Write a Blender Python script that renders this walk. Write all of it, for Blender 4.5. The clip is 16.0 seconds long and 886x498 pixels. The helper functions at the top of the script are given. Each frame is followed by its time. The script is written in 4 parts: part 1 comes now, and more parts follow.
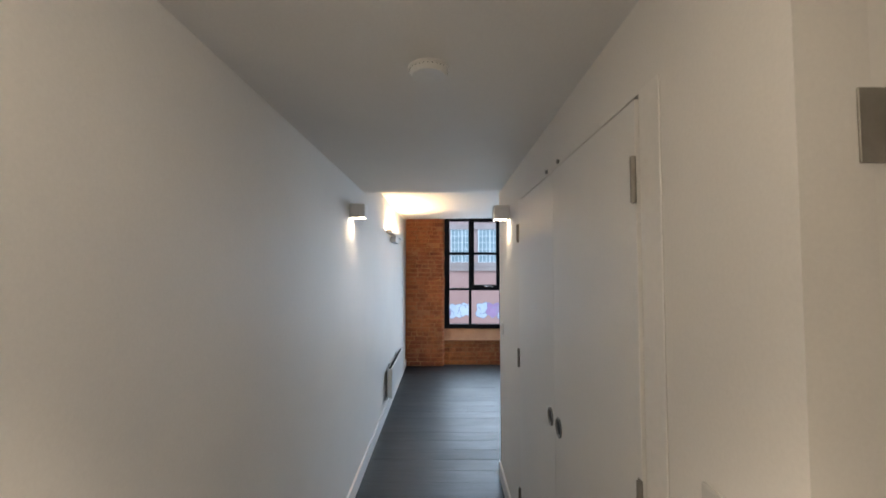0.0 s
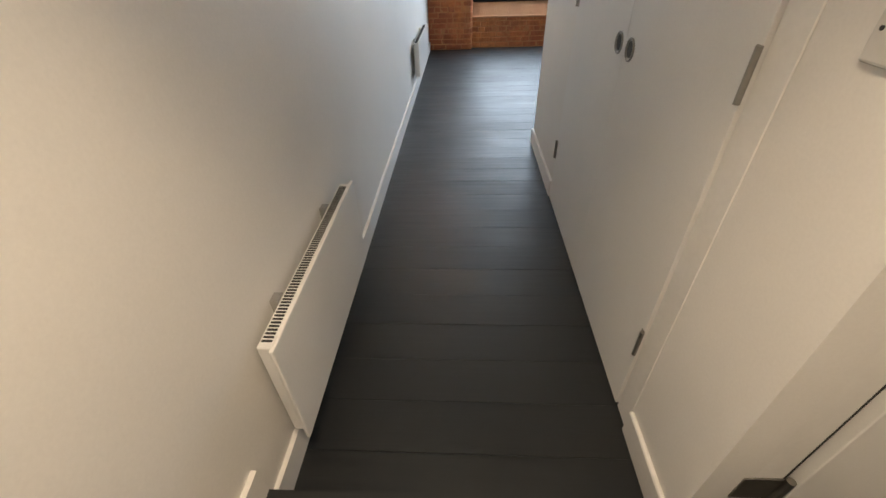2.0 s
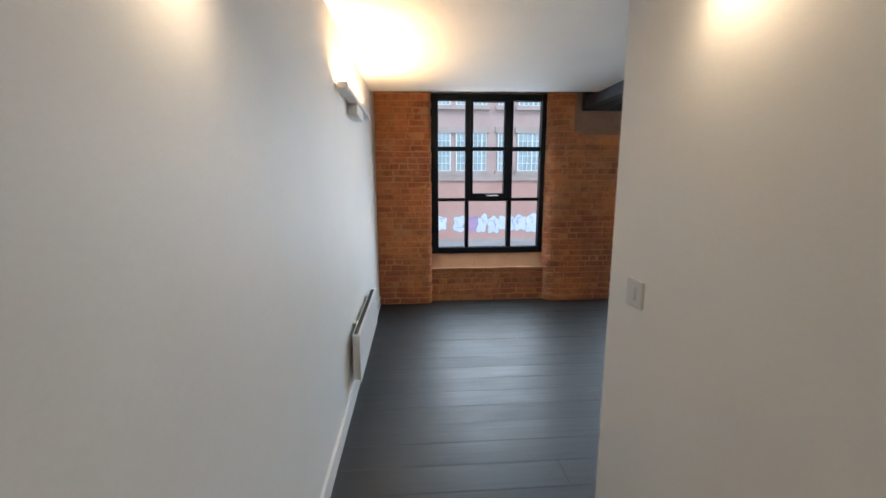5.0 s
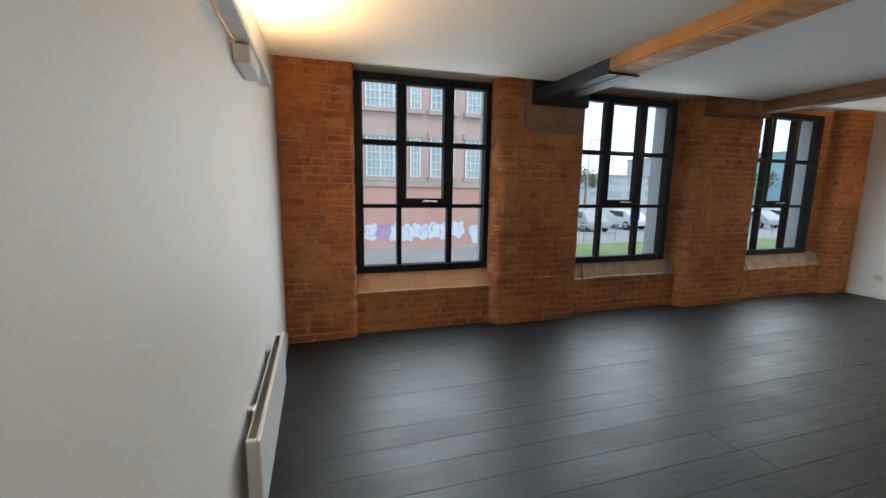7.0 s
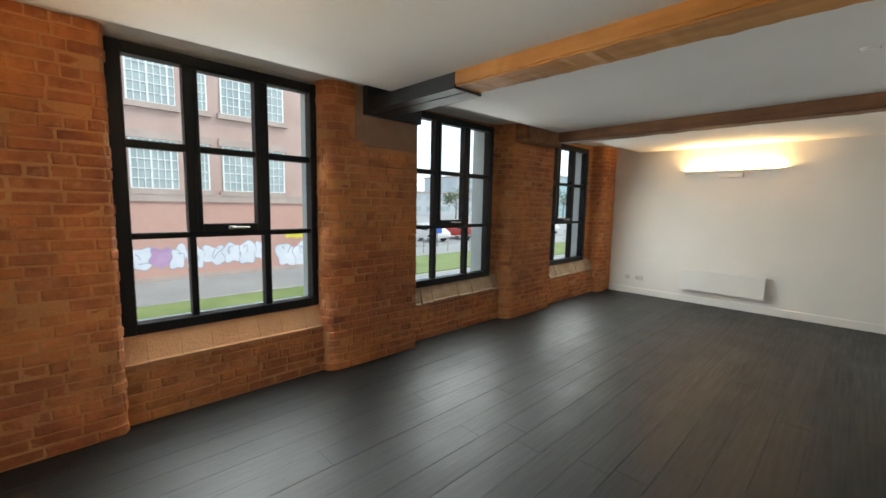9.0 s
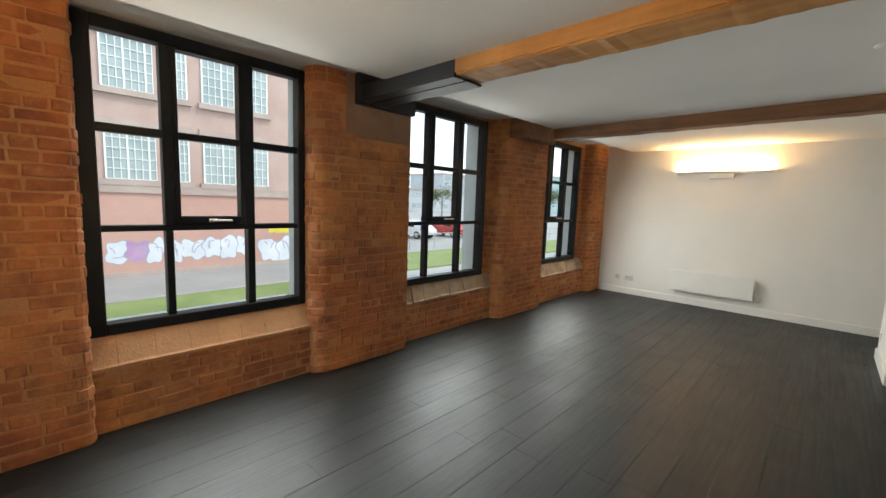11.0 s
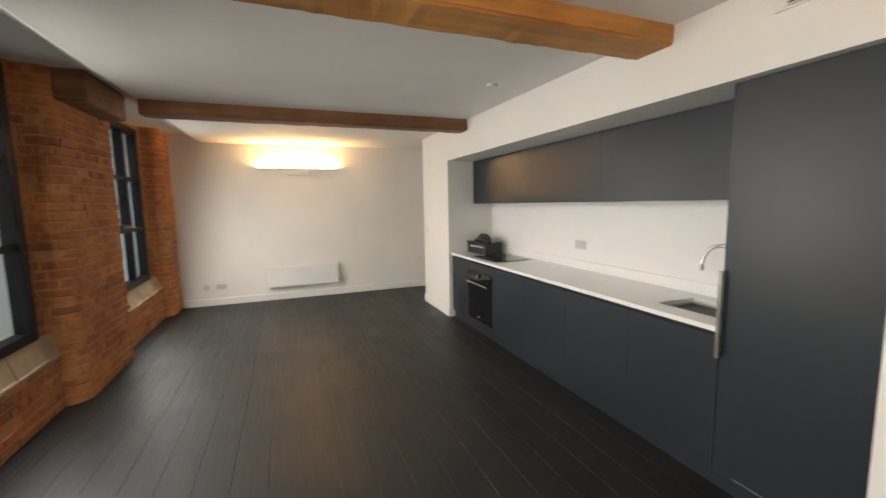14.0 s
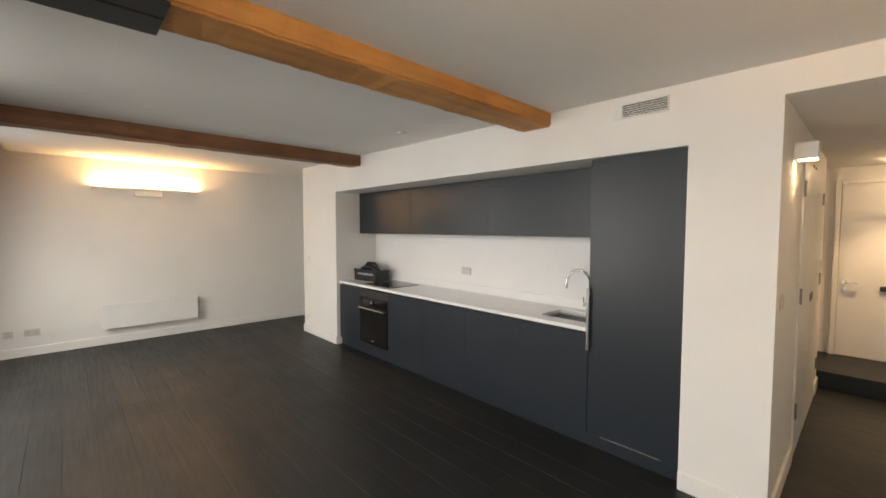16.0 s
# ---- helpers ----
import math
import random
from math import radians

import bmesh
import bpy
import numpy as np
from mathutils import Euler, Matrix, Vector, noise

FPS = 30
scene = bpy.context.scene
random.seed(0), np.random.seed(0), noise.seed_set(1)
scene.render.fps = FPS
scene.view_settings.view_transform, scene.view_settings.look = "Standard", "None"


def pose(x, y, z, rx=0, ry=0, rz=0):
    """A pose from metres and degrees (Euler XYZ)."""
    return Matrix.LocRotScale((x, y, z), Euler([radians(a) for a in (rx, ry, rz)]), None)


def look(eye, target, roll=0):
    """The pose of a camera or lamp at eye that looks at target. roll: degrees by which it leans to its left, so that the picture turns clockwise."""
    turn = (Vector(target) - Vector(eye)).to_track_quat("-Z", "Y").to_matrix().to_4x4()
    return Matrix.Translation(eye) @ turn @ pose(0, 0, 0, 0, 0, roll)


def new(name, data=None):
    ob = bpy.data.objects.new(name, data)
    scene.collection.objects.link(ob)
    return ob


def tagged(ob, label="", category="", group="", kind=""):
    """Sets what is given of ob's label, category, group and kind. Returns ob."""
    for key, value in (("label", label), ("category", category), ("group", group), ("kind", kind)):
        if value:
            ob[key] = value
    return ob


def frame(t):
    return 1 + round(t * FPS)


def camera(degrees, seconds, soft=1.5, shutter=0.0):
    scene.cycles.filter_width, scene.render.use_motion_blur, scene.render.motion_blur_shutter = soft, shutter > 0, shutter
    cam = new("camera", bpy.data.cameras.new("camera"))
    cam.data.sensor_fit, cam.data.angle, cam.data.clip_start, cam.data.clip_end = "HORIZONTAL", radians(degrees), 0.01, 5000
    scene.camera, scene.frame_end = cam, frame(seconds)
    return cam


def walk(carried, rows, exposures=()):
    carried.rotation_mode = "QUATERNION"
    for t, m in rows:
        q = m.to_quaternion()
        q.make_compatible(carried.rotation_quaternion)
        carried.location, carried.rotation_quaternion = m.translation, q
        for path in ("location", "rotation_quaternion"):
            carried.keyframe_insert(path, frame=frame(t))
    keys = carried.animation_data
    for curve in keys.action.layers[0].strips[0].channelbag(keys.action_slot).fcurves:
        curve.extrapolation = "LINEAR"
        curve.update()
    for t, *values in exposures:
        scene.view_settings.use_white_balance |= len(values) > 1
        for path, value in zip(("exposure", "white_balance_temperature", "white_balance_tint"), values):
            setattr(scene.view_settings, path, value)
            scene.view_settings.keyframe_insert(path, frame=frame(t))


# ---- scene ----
cam = camera(95.4, 16.0, shutter=0.5)
PATH = [
    (0, (0.256, 0.464, 1.705), (0.247, 2.462, 1.795), 0.0),
    (0.5, (0.236, 0.485, 1.665), (0.221, 2.48, 1.532), -0.1),
    (1, (0.198, 0.527, 1.539), (0.139, 2.426, 0.912), -1.3),
    (1.5, (0.151, 0.52, 1.426), (0.062, 2.212, 0.363), -1.6),
    (2, (0.139, 0.536, 1.399), (0.033, 2.117, 0.178), -2.1),
    (2.5, (0.134, 0.634, 1.404), (0.014, 2.273, 0.264), -2.9),
    (3, (0.067, 0.98, 1.487), (0.0, 2.81, 0.683), -2.0),
    (3.5, (0.0, 1.349, 1.532), (0.057, 3.263, 0.956), -1.1),
    (4, (0.002, 1.783, 1.558), (0.192, 3.717, 1.082), -0.3),
    (4.2, (0.033, 1.944, 1.57), (0.164, 3.892, 1.139), -0.1),
    (6.3, (0.005, 3.291, 1.547), (0.276, 5.25, 1.254), 0.5),
    (6.5, (-0.086, 3.393, 1.525), (0.34, 5.326, 1.237), 0.1),
    (7, (-0.108, 3.549, 1.513), (0.482, 5.435, 1.209), 0.9),
    (7.5, (-0.054, 3.764, 1.515), (0.713, 5.593, 1.26), 1.6),
    (8, (-0.017, 3.921, 1.525), (1.007, 5.619, 1.26), 2.2),
    (8.5, (-0.046, 4.127, 1.557), (1.209, 5.669, 1.342), 0.8),
    (9, (-0.054, 4.215, 1.57), (1.333, 5.638, 1.353), 1.1),
    (9.2, (-0.05, 4.216, 1.573), (1.36, 5.62, 1.37), 1.4),
    (11.3, (0.021, 4.479, 1.542), (1.472, 5.836, 1.313), 2.2),
    (11.5, (0.081, 4.573, 1.529), (1.558, 5.902, 1.307), 2.1),
    (12, (0.147, 4.797, 1.523), (1.836, 5.842, 1.282), 2.3),
    (12.5, (0.211, 5.084, 1.549), (2.119, 5.634, 1.314), 1.5),
    (13, (0.33, 5.337, 1.539), (2.327, 5.407, 1.441), -0.1),
    (13.5, (0.409, 5.607, 1.551), (2.375, 5.273, 1.404), 0.3),
    (14, (0.392, 5.895, 1.574), (2.247, 5.181, 1.348), -1.1),
    (14.5, (0.47, 6.107, 1.569), (2.194, 5.111, 1.385), -0.8),
    (15, (0.5, 6.292, 1.584), (2.085, 5.09, 1.385), -1.5),
    (15.5, (0.426, 6.548, 1.599), (1.88, 5.188, 1.406), -1.1),
    (16, (0.381, 6.615, 1.633), (1.834, 5.245, 1.531), 0.1),
]
EXPOSURES = [(0.0, 0.1, 5900, 11), (1.0, -0.05, 6100, 12), (2.0, 0.45, 6300, 12), (3.0, 0.34, 5900, 10), (4.0, 0.32, 6100, 11), (7.0, 0.0, 7000, 12), (9.0, 0.25, 7900, 11), (11.5, 0.38, 8300, 12), (12.0, 0.42, 9000, 18), (12.5, 0.48, 10300, 27), (13.0, 0.45, 8900, 15), (13.5, 0.42, 8300, 15), (14.5, 0.42, 8900, 20), (16.0, 0.28, 8500, 18)]
walk(cam, [(t, look(eye, target, roll)) for t, eye, target, roll in PATH], EXPOSURES)

SKY, TUBE, SPOTGLOW, WINDOW, ENTRY, OPAL = 0.15, 275.0, 60.0, 13.0, 66.0, 18.0

# ---- world, sun and lamps ----
world = bpy.data.worlds.new("overcast_sky")
scene.world = world
world.use_nodes = True
wn, wl = world.node_tree.nodes, world.node_tree.links
wn.clear()
w_out, w_bg = wn.new("ShaderNodeOutputWorld"), wn.new("ShaderNodeBackground")
w_sky, w_mix = wn.new("ShaderNodeTexSky"), wn.new("ShaderNodeMix")
w_sky.sky_type, w_sky.sun_disc = "NISHITA", False
w_sky.sun_elevation, w_sky.sun_rotation = radians(50), radians(141)
w_mix.data_type = "RGBA"
w_mix.inputs["Factor"].default_value = 0.75
w_mix.inputs["B"].default_value = (8.3, 10.8, 13.6, 1)
wl.new(w_sky.outputs[0], w_mix.inputs["A"])
wl.new(w_mix.outputs["Result"], w_bg.inputs[0])
w_bg.inputs[1].default_value = SKY
wl.new(w_bg.outputs[0], w_out.inputs[0])

sun_data = bpy.data.lights.new("sun", "SUN")
sun_data.energy, sun_data.angle, sun_data.color = 1.3, radians(15), (1, 0.97, 0.93)
sun = new("sun", sun_data)
sun.matrix_world = look((0, 0, 30), (-8, 10, 14))

# The sky's light through each window's opening, falling slightly downwards.
for wx in (0.99, 3.49, 6.19):
    for wz in (0.90, 1.53, 2.16):
        d = bpy.data.lights.new("window_light", "AREA")
        d.spread = radians(150)
        d.shape, d.size, d.size_y, d.energy, d.color = "RECTANGLE", 1.30, 0.60, WINDOW, (0.75, 0.885, 1.0)
        new("window_light", d).matrix_world = look((wx, 7.53, wz), (wx, 4.0, wz - 1.9))
# Unseen spot lamp added by the entrance to light the corridor's near end.
for place, watts, cone in (((0.13, 0.62, 2.235), ENTRY, 96),):
    d = bpy.data.lights.new("added_entry_spot", "SPOT")
    d.energy, d.spot_size, d.spot_blend, d.shadow_soft_size, d.color = watts, radians(cone), 0.7, 0.06, (1.0, 0.78, 0.52)
    new("added_entry_spot", d).matrix_world = look(place, (place[0], place[1], 0))


# ---- materials ----
def shader(name):
    m = bpy.data.materials.new(name)
    m.use_nodes = True
    nt = m.node_tree
    return m, nt, nt.nodes["Principled BSDF"]


def noise_tex(nt, scale, detail=4.0, stretch=None, rough=0.55):
    tc = nt.nodes.new("ShaderNodeTexCoord")
    tex = nt.nodes.new("ShaderNodeTexNoise")
    tex.inputs["Scale"].default_value, tex.inputs["Detail"].default_value = scale, detail
    tex.inputs["Roughness"].default_value = rough
    if stretch:
        mp = nt.nodes.new("ShaderNodeMapping")
        mp.inputs["Scale"].default_value = stretch
        nt.links.new(tc.outputs["Object"], mp.inputs[0])
        nt.links.new(mp.outputs[0], tex.inputs["Vector"])
    else:
        nt.links.new(tc.outputs["Object"], tex.inputs["Vector"])
    return tex.outputs[0]


def ramp(nt, value, stops):
    r = nt.nodes.new("ShaderNodeValToRGB")
    els = r.color_ramp.elements
    while len(els) < len(stops):
        els.new(0.5)
    for e, (p, c) in zip(els, stops):
        e.position, e.color = p, (*c, 1)
    nt.links.new(value, r.inputs[0])
    return r.outputs[0]


def blend(nt, a, b, fac, mode="MIX"):
    m = nt.nodes.new("ShaderNodeMix")
    m.data_type, m.blend_type = "RGBA", mode
    for sock, v in (("A", a), ("B", b), ("Factor", fac)):
        if isinstance(v, (int, float)):
            m.inputs[sock].default_value = v
        elif isinstance(v, tuple):
            m.inputs[sock].default_value = (*v, 1)
        else:
            nt.links.new(v, m.inputs[sock])
    return m.outputs["Result"]


def bump(nt, bsdf, height, strength=0.2, distance=0.005):
    b = nt.nodes.new("ShaderNodeBump")
    b.inputs["Strength"].default_value, b.inputs["Distance"].default_value = strength, distance
    nt.links.new(height, b.inputs["Height"])
    nt.links.new(b.outputs[0], bsdf.inputs["Normal"])


def surface(name, c1, c2, rough=0.5, scale=6.0, fine=90.0, bumps=0.1, metal=0.0, stretch=None, dist=0.002):
    """Two colours mixed by broad stains, fine grain in gloss and relief."""
    m, nt, b = shader(name)
    big, small = noise_tex(nt, scale, 5, stretch), noise_tex(nt, fine, 3, stretch)
    col = ramp(nt, big, [(0.3, c1), (0.7, c2)])
    col = blend(nt, col, ramp(nt, small, [(0.3, (0.92,) * 3), (0.7, (1,) * 3)]), 0.5, "MULTIPLY")
    nt.links.new(col, b.inputs["Base Color"])
    mr = nt.nodes.new("ShaderNodeMapRange")
    mr.inputs["To Min"].default_value, mr.inputs["To Max"].default_value = rough * 0.85, min(1, rough * 1.15)
    nt.links.new(big, mr.inputs[0])
    nt.links.new(mr.outputs[0], b.inputs["Roughness"])
    b.inputs["Metallic"].default_value = metal
    if bumps:
        bump(nt, b, small, bumps, dist)
    return m


def brick_material(name, islands):
    m, nt, b = shader(name)
    if islands:
        rnd = nt.nodes.new("ShaderNodeNewGeometry").outputs["Random Per Island"]
    else:
        rnd = nt.nodes.new("ShaderNodeObjectInfo").outputs["Random"]
    tone = ramp(nt, rnd, [(0.0, (0.33, 0.125, 0.058)), (0.15, (0.50, 0.20, 0.076)), (0.35, (0.42, 0.165, 0.066)), (0.6, (0.56, 0.24, 0.088)), (0.8, (0.45, 0.185, 0.075)), (0.92, (0.36, 0.14, 0.062)), (1.0, (0.53, 0.24, 0.10))])
    scoured = ramp(nt, noise_tex(nt, 1.7, 4, rough=0.6), [(0.50, (0, 0, 0)), (0.60, (1, 1, 1))])
    col = blend(nt, tone, (0.62, 0.25, 0.085), blend(nt, (0, 0, 0), scoured, 0.75))
    patches = ramp(nt, noise_tex(nt, 1.1, 3), [(0.40, (0.82, 0.60, 0.64)), (0.62, (1.12, 1.04, 0.96))])
    stains = ramp(nt, noise_tex(nt, 11, 6), [(0.35, (0.55, 0.53, 0.53)), (0.6, (1, 1, 1))])
    col = blend(nt, blend(nt, col, patches, 0.85, "MULTIPLY"), stains, 0.6, "MULTIPLY")
    dust = ramp(nt, noise_tex(nt, 17, 7, rough=0.7), [(0.56, (0, 0, 0)), (0.68, (1, 1, 1))])
    col = blend(nt, col, (0.56, 0.31, 0.16), blend(nt, (0, 0, 0), dust, 0.35))
    nt.links.new(col, b.inputs["Base Color"])
    b.inputs["Roughness"].default_value = 0.8
    h = nt.nodes.new("ShaderNodeMath")
    h.operation = "ADD"
    nt.links.new(noise_tex(nt, 38, 6, rough=0.65), h.inputs[0])
    nt.links.new(noise_tex(nt, 160, 4), h.inputs[1])
    bump(nt, b, h.outputs[0], 0.75, 0.009)
    return m


def mortar_material(name):
    """Sandy joints, scoured to the bricks' own orange in the same patches."""
    m, nt, b = shader(name)
    col = ramp(nt, noise_tex(nt, 3, 5), [(0.3, (0.43, 0.185, 0.078)), (0.7, (0.56, 0.285, 0.13))])
    scoured = ramp(nt, noise_tex(nt, 1.7, 4, rough=0.6), [(0.50, (0, 0, 0)), (0.60, (1, 1, 1))])
    col = blend(nt, col, (0.60, 0.255, 0.092), blend(nt, (0, 0, 0), scoured, 0.85))
    grit = noise_tex(nt, 60, 4)
    col = blend(nt, col, ramp(nt, grit, [(0.3, (0.8, 0.8, 0.8)), (0.7, (1, 1, 1))]), 0.6, "MULTIPLY")
    nt.links.new(col, b.inputs["Base Color"])
    b.inputs["Roughness"].default_value = 0.92
    bump(nt, b, grit, 0.8, 0.008)
    return m


def wood_beam_material(name, c1, c2, c3):
    m, nt, b = shader(name)
    grain = noise_tex(nt, 2.2, 6, (7, 0.5, 7), 0.6)
    col = ramp(nt, grain, [(0.25, c1), (0.5, c2), (0.75, c3)])
    col = blend(nt, col, ramp(nt, noise_tex(nt, 2.2, 5), [(0.35, (0.6, 0.55, 0.5)), (0.6, (1, 1, 1))]), 0.7, "MULTIPLY")
    nt.links.new(col, b.inputs["Base Color"])
    b.inputs["Roughness"].default_value = 0.62
    bump(nt, b, grain, 0.4, 0.006)
    return m


def plank_material(name):
    m, nt, b = shader(name)
    rnd = nt.nodes.new("ShaderNodeObjectInfo").outputs["Random"]
    grain = noise_tex(nt, 3, 7, (0.6, 14, 14), 0.68)
    tone = ramp(nt, rnd, [(0.0, (0.0058, 0.0058, 0.0058)), (0.6, (0.0070, 0.0069, 0.0067)), (1.0, (0.0085, 0.0083, 0.0080))])
    col = blend(nt, tone, ramp(nt, grain, [(0.35, (0.7, 0.7, 0.7)), (0.7, (1.6, 1.55, 1.5))]), 0.7, "MULTIPLY")
    # Dusty floor sheen painted into the colour as paler random patches.
    dusty_sheen = ramp(nt, noise_tex(nt, 1.4, 6, rough=0.65), [(0.5, (0, 0, 0)), (0.72, (1, 1, 1))])
    col = blend(nt, col, (0.027, 0.026, 0.024), blend(nt, (0, 0, 0), dusty_sheen, 0.25))
    nt.links.new(col, b.inputs["Base Color"])
    rg = ramp(nt, blend(nt, grain, noise_tex(nt, 2.0, 5), 0.3), [(0.32, (0.38,) * 3), (0.68, (0.62,) * 3)])
    rg = blend(nt, rg, ramp(nt, rnd, [(0.0, (0.95,) * 3), (1.0, (1.05,) * 3)]), 1.0, "MULTIPLY")
    nt.links.new(rg, b.inputs["Roughness"])
    b.inputs["Specular IOR Level"].default_value = 0.52
    # Blue of the window light put into the gloss colour.
    b.inputs["Specular Tint"].default_value = (0.90, 0.96, 1.0, 1)
    bump(nt, b, grain, 0.38, 0.003)
    return m


def glass_material(name, tint=(0.96, 0.99, 1.0)):
    m, nt, b = shader(name)
    b.inputs["Base Color"].default_value = (*tint, 1)
    b.inputs["Roughness"].default_value, b.inputs["Transmission Weight"].default_value = 0.0, 1.0
    b.inputs["IOR"].default_value = 1.02
    return m


def glow_material(name, color, strength):
    m, nt, b = shader(name)
    b.inputs["Base Color"].default_value = (0.9, 0.9, 0.9, 1)
    b.inputs["Emission Color"].default_value = (*color, 1)
    b.inputs["Emission Strength"].default_value = strength
    return m


M_WALL = surface("white_wall_paint", (0.76, 0.74, 0.71), (0.81, 0.79, 0.76), 0.6, 1.3, 140, 0.06, dist=0.001)
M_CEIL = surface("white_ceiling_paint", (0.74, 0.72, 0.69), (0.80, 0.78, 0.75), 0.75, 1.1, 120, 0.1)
M_TRIM = surface("white_gloss_trim", (0.78, 0.76, 0.73), (0.83, 0.81, 0.78), 0.35, 3, 60, 0.05)
M_DOOR = surface("white_satin_door", (0.76, 0.75, 0.73), (0.80, 0.79, 0.77), 0.4, 2, 200, 0.06)
M_BRICK = brick_material("reclaimed_brick", False)
M_BRICKS = brick_material("reclaimed_brick_joined", True)
M_MORTAR = mortar_material("sandy_mortar")
M_SILL = surface("worn_stone_sill", (0.27, 0.16, 0.095), (0.43, 0.31, 0.21), 0.85, 7, 45, 0.9, dist=0.012)
M_SILLBRICK = surface("dusty_sill_tile", (0.38, 0.18, 0.088), (0.48, 0.255, 0.13), 0.85, 4, 45, 0.6, dist=0.006)
M_OUTER = surface("pale_grey_render", (0.50, 0.55, 0.55), (0.60, 0.65, 0.65), 0.9, 3, 60, 0.4)
M_PATCH = surface("grey_cement_patch", (0.27, 0.15, 0.095), (0.36, 0.22, 0.15), 0.9, 5, 90, 0.4, dist=0.004)
M_BEAM = wood_beam_material("orange_timber", (0.40, 0.165, 0.042), (0.56, 0.25, 0.070), (0.66, 0.33, 0.11))
M_BEAM2 = wood_beam_material("brown_timber", (0.15, 0.062, 0.028), (0.23, 0.10, 0.045), (0.31, 0.145, 0.065))
M_FLOOR = plank_material("black_stained_boards")
M_GAP = surface("dark_board_gap", (0.003, 0.003, 0.003), (0.005, 0.005, 0.005), 0.8, 4, 60, 0)
M_STEEL = surface("black_painted_steel", (0.010, 0.013, 0.018), (0.018, 0.022, 0.028), 0.55, 6, 150, 0.12)
M_FRAME = surface("black_window_metal", (0.006, 0.007, 0.010), (0.010, 0.012, 0.016), 0.45, 5, 160, 0.08)
M_FRAME.node_tree.nodes["Principled BSDF"].inputs["Specular IOR Level"].default_value = 0.25
M_GLASS = glass_material("window_glass")
M_CAB = surface("slate_grey_laminate", (0.0115, 0.0165, 0.023), (0.014, 0.020, 0.0275), 0.38, 2, 260, 0.06)
M_CABDARK = surface("dark_plinth", (0.012, 0.013, 0.016), (0.018, 0.019, 0.022), 0.5, 4, 90, 0.05)
M_TOP = surface("white_quartz_worktop", (0.86, 0.85, 0.84), (0.88, 0.87, 0.86), 0.16, 3, 260, 0)
M_TOP.node_tree.nodes["Principled BSDF"].inputs["Specular IOR Level"].default_value = 0.7
M_SPLASH = surface("white_splashback", (0.80, 0.79, 0.78), (0.83, 0.82, 0.81), 0.55, 3, 260, 0)
M_CHROME = surface("brushed_steel", (0.55, 0.54, 0.52), (0.66, 0.65, 0.63), 0.24, 8, 300, 0.05, metal=1.0)
M_SINK = surface("satin_sink_steel", (0.42, 0.41, 0.39), (0.52, 0.51, 0.49), 0.5, 9, 300, 0.05, metal=0.6)
M_HINGE = surface("satin_hinge_steel", (0.27, 0.26, 0.24), (0.36, 0.34, 0.31), 0.35, 20, 200, 0.05, metal=1.0)
M_BLACKGLASS = surface("black_glass", (0.004, 0.004, 0.005), (0.006, 0.006, 0.007), 0.06, 3, 50, 0)
M_PLASTIC = surface("white_switch_plastic", (0.74, 0.73, 0.70), (0.78, 0.77, 0.74), 0.35, 10, 90, 0.02)
M_GREYPL = surface("grey_plate", (0.58, 0.57, 0.55), (0.63, 0.62, 0.60), 0.35, 10, 90, 0.02)
M_RAD = surface("white_enamel", (0.78, 0.77, 0.75), (0.82, 0.81, 0.79), 0.3, 3, 120, 0.03)
# Near-black: painted-in shade of slots, holes and gaps; also plain dark parts.
M_SLOT = surface("slot_shade_and_dark_parts", (0.02, 0.02, 0.02), (0.03, 0.03, 0.03), 0.7, 10, 60, 0)
M_BLACKPL = surface("black_moulded_plastic", (0.010, 0.010, 0.011), (0.018, 0.018, 0.019), 0.4, 15, 200, 0.15)
M_CASEGREY = surface("pale_grey_print", (0.45, 0.46, 0.48), (0.55, 0.56, 0.58), 0.5, 10, 100, 0)
M_LAMP = glow_material("warm_tube_light", (1.0, 0.66, 0.32), TUBE)
M_SPOT = glow_material("warm_spot_lens", (1.0, 0.76, 0.48), SPOTGLOW)
M_OPAL = glow_material("warm_opal_glass", (1.0, 0.78, 0.52), OPAL)
M_SOCKET = surface("satin_metal_plate", (0.56, 0.55, 0.53), (0.63, 0.62, 0.60), 0.32, 12, 200, 0.03, metal=0.2)


# ---- building helpers ----
def box(bm, x0, x1, y0, y1, z0, z1, bev=0.0, seg=1):
    m = Matrix.Translation(((x0 + x1) / 2, (y0 + y1) / 2, (z0 + z1) / 2)) @ Matrix.Diagonal((abs(x1 - x0), abs(y1 - y0), abs(z1 - z0), 1))
    r = bmesh.ops.create_cube(bm, size=1, matrix=m)
    if bev:
        edges = list({e for v in r["verts"] for e in v.link_edges})
        bmesh.ops.bevel(bm, geom=edges, offset=bev, segments=seg, affect="EDGES", profile=0.5)
    return bm


def cyl(bm, p, q, r, seg=20, r2=None):
    p, q = Vector(p), Vector(q)
    m = Matrix.Translation((p + q) / 2) @ (q - p).to_track_quat("Z", "Y").to_matrix().to_4x4()
    bmesh.ops.create_cone(bm, cap_ends=True, segments=seg, radius1=r, radius2=r if r2 is None else r2, depth=(q - p).length, matrix=m)
    return bm


def bx(*args, bev=0.0, seg=1):
    return box(bmesh.new(), *args, bev=bev, seg=seg)


def cy(*args, **kw):
    return cyl(bmesh.new(), *args, **kw)


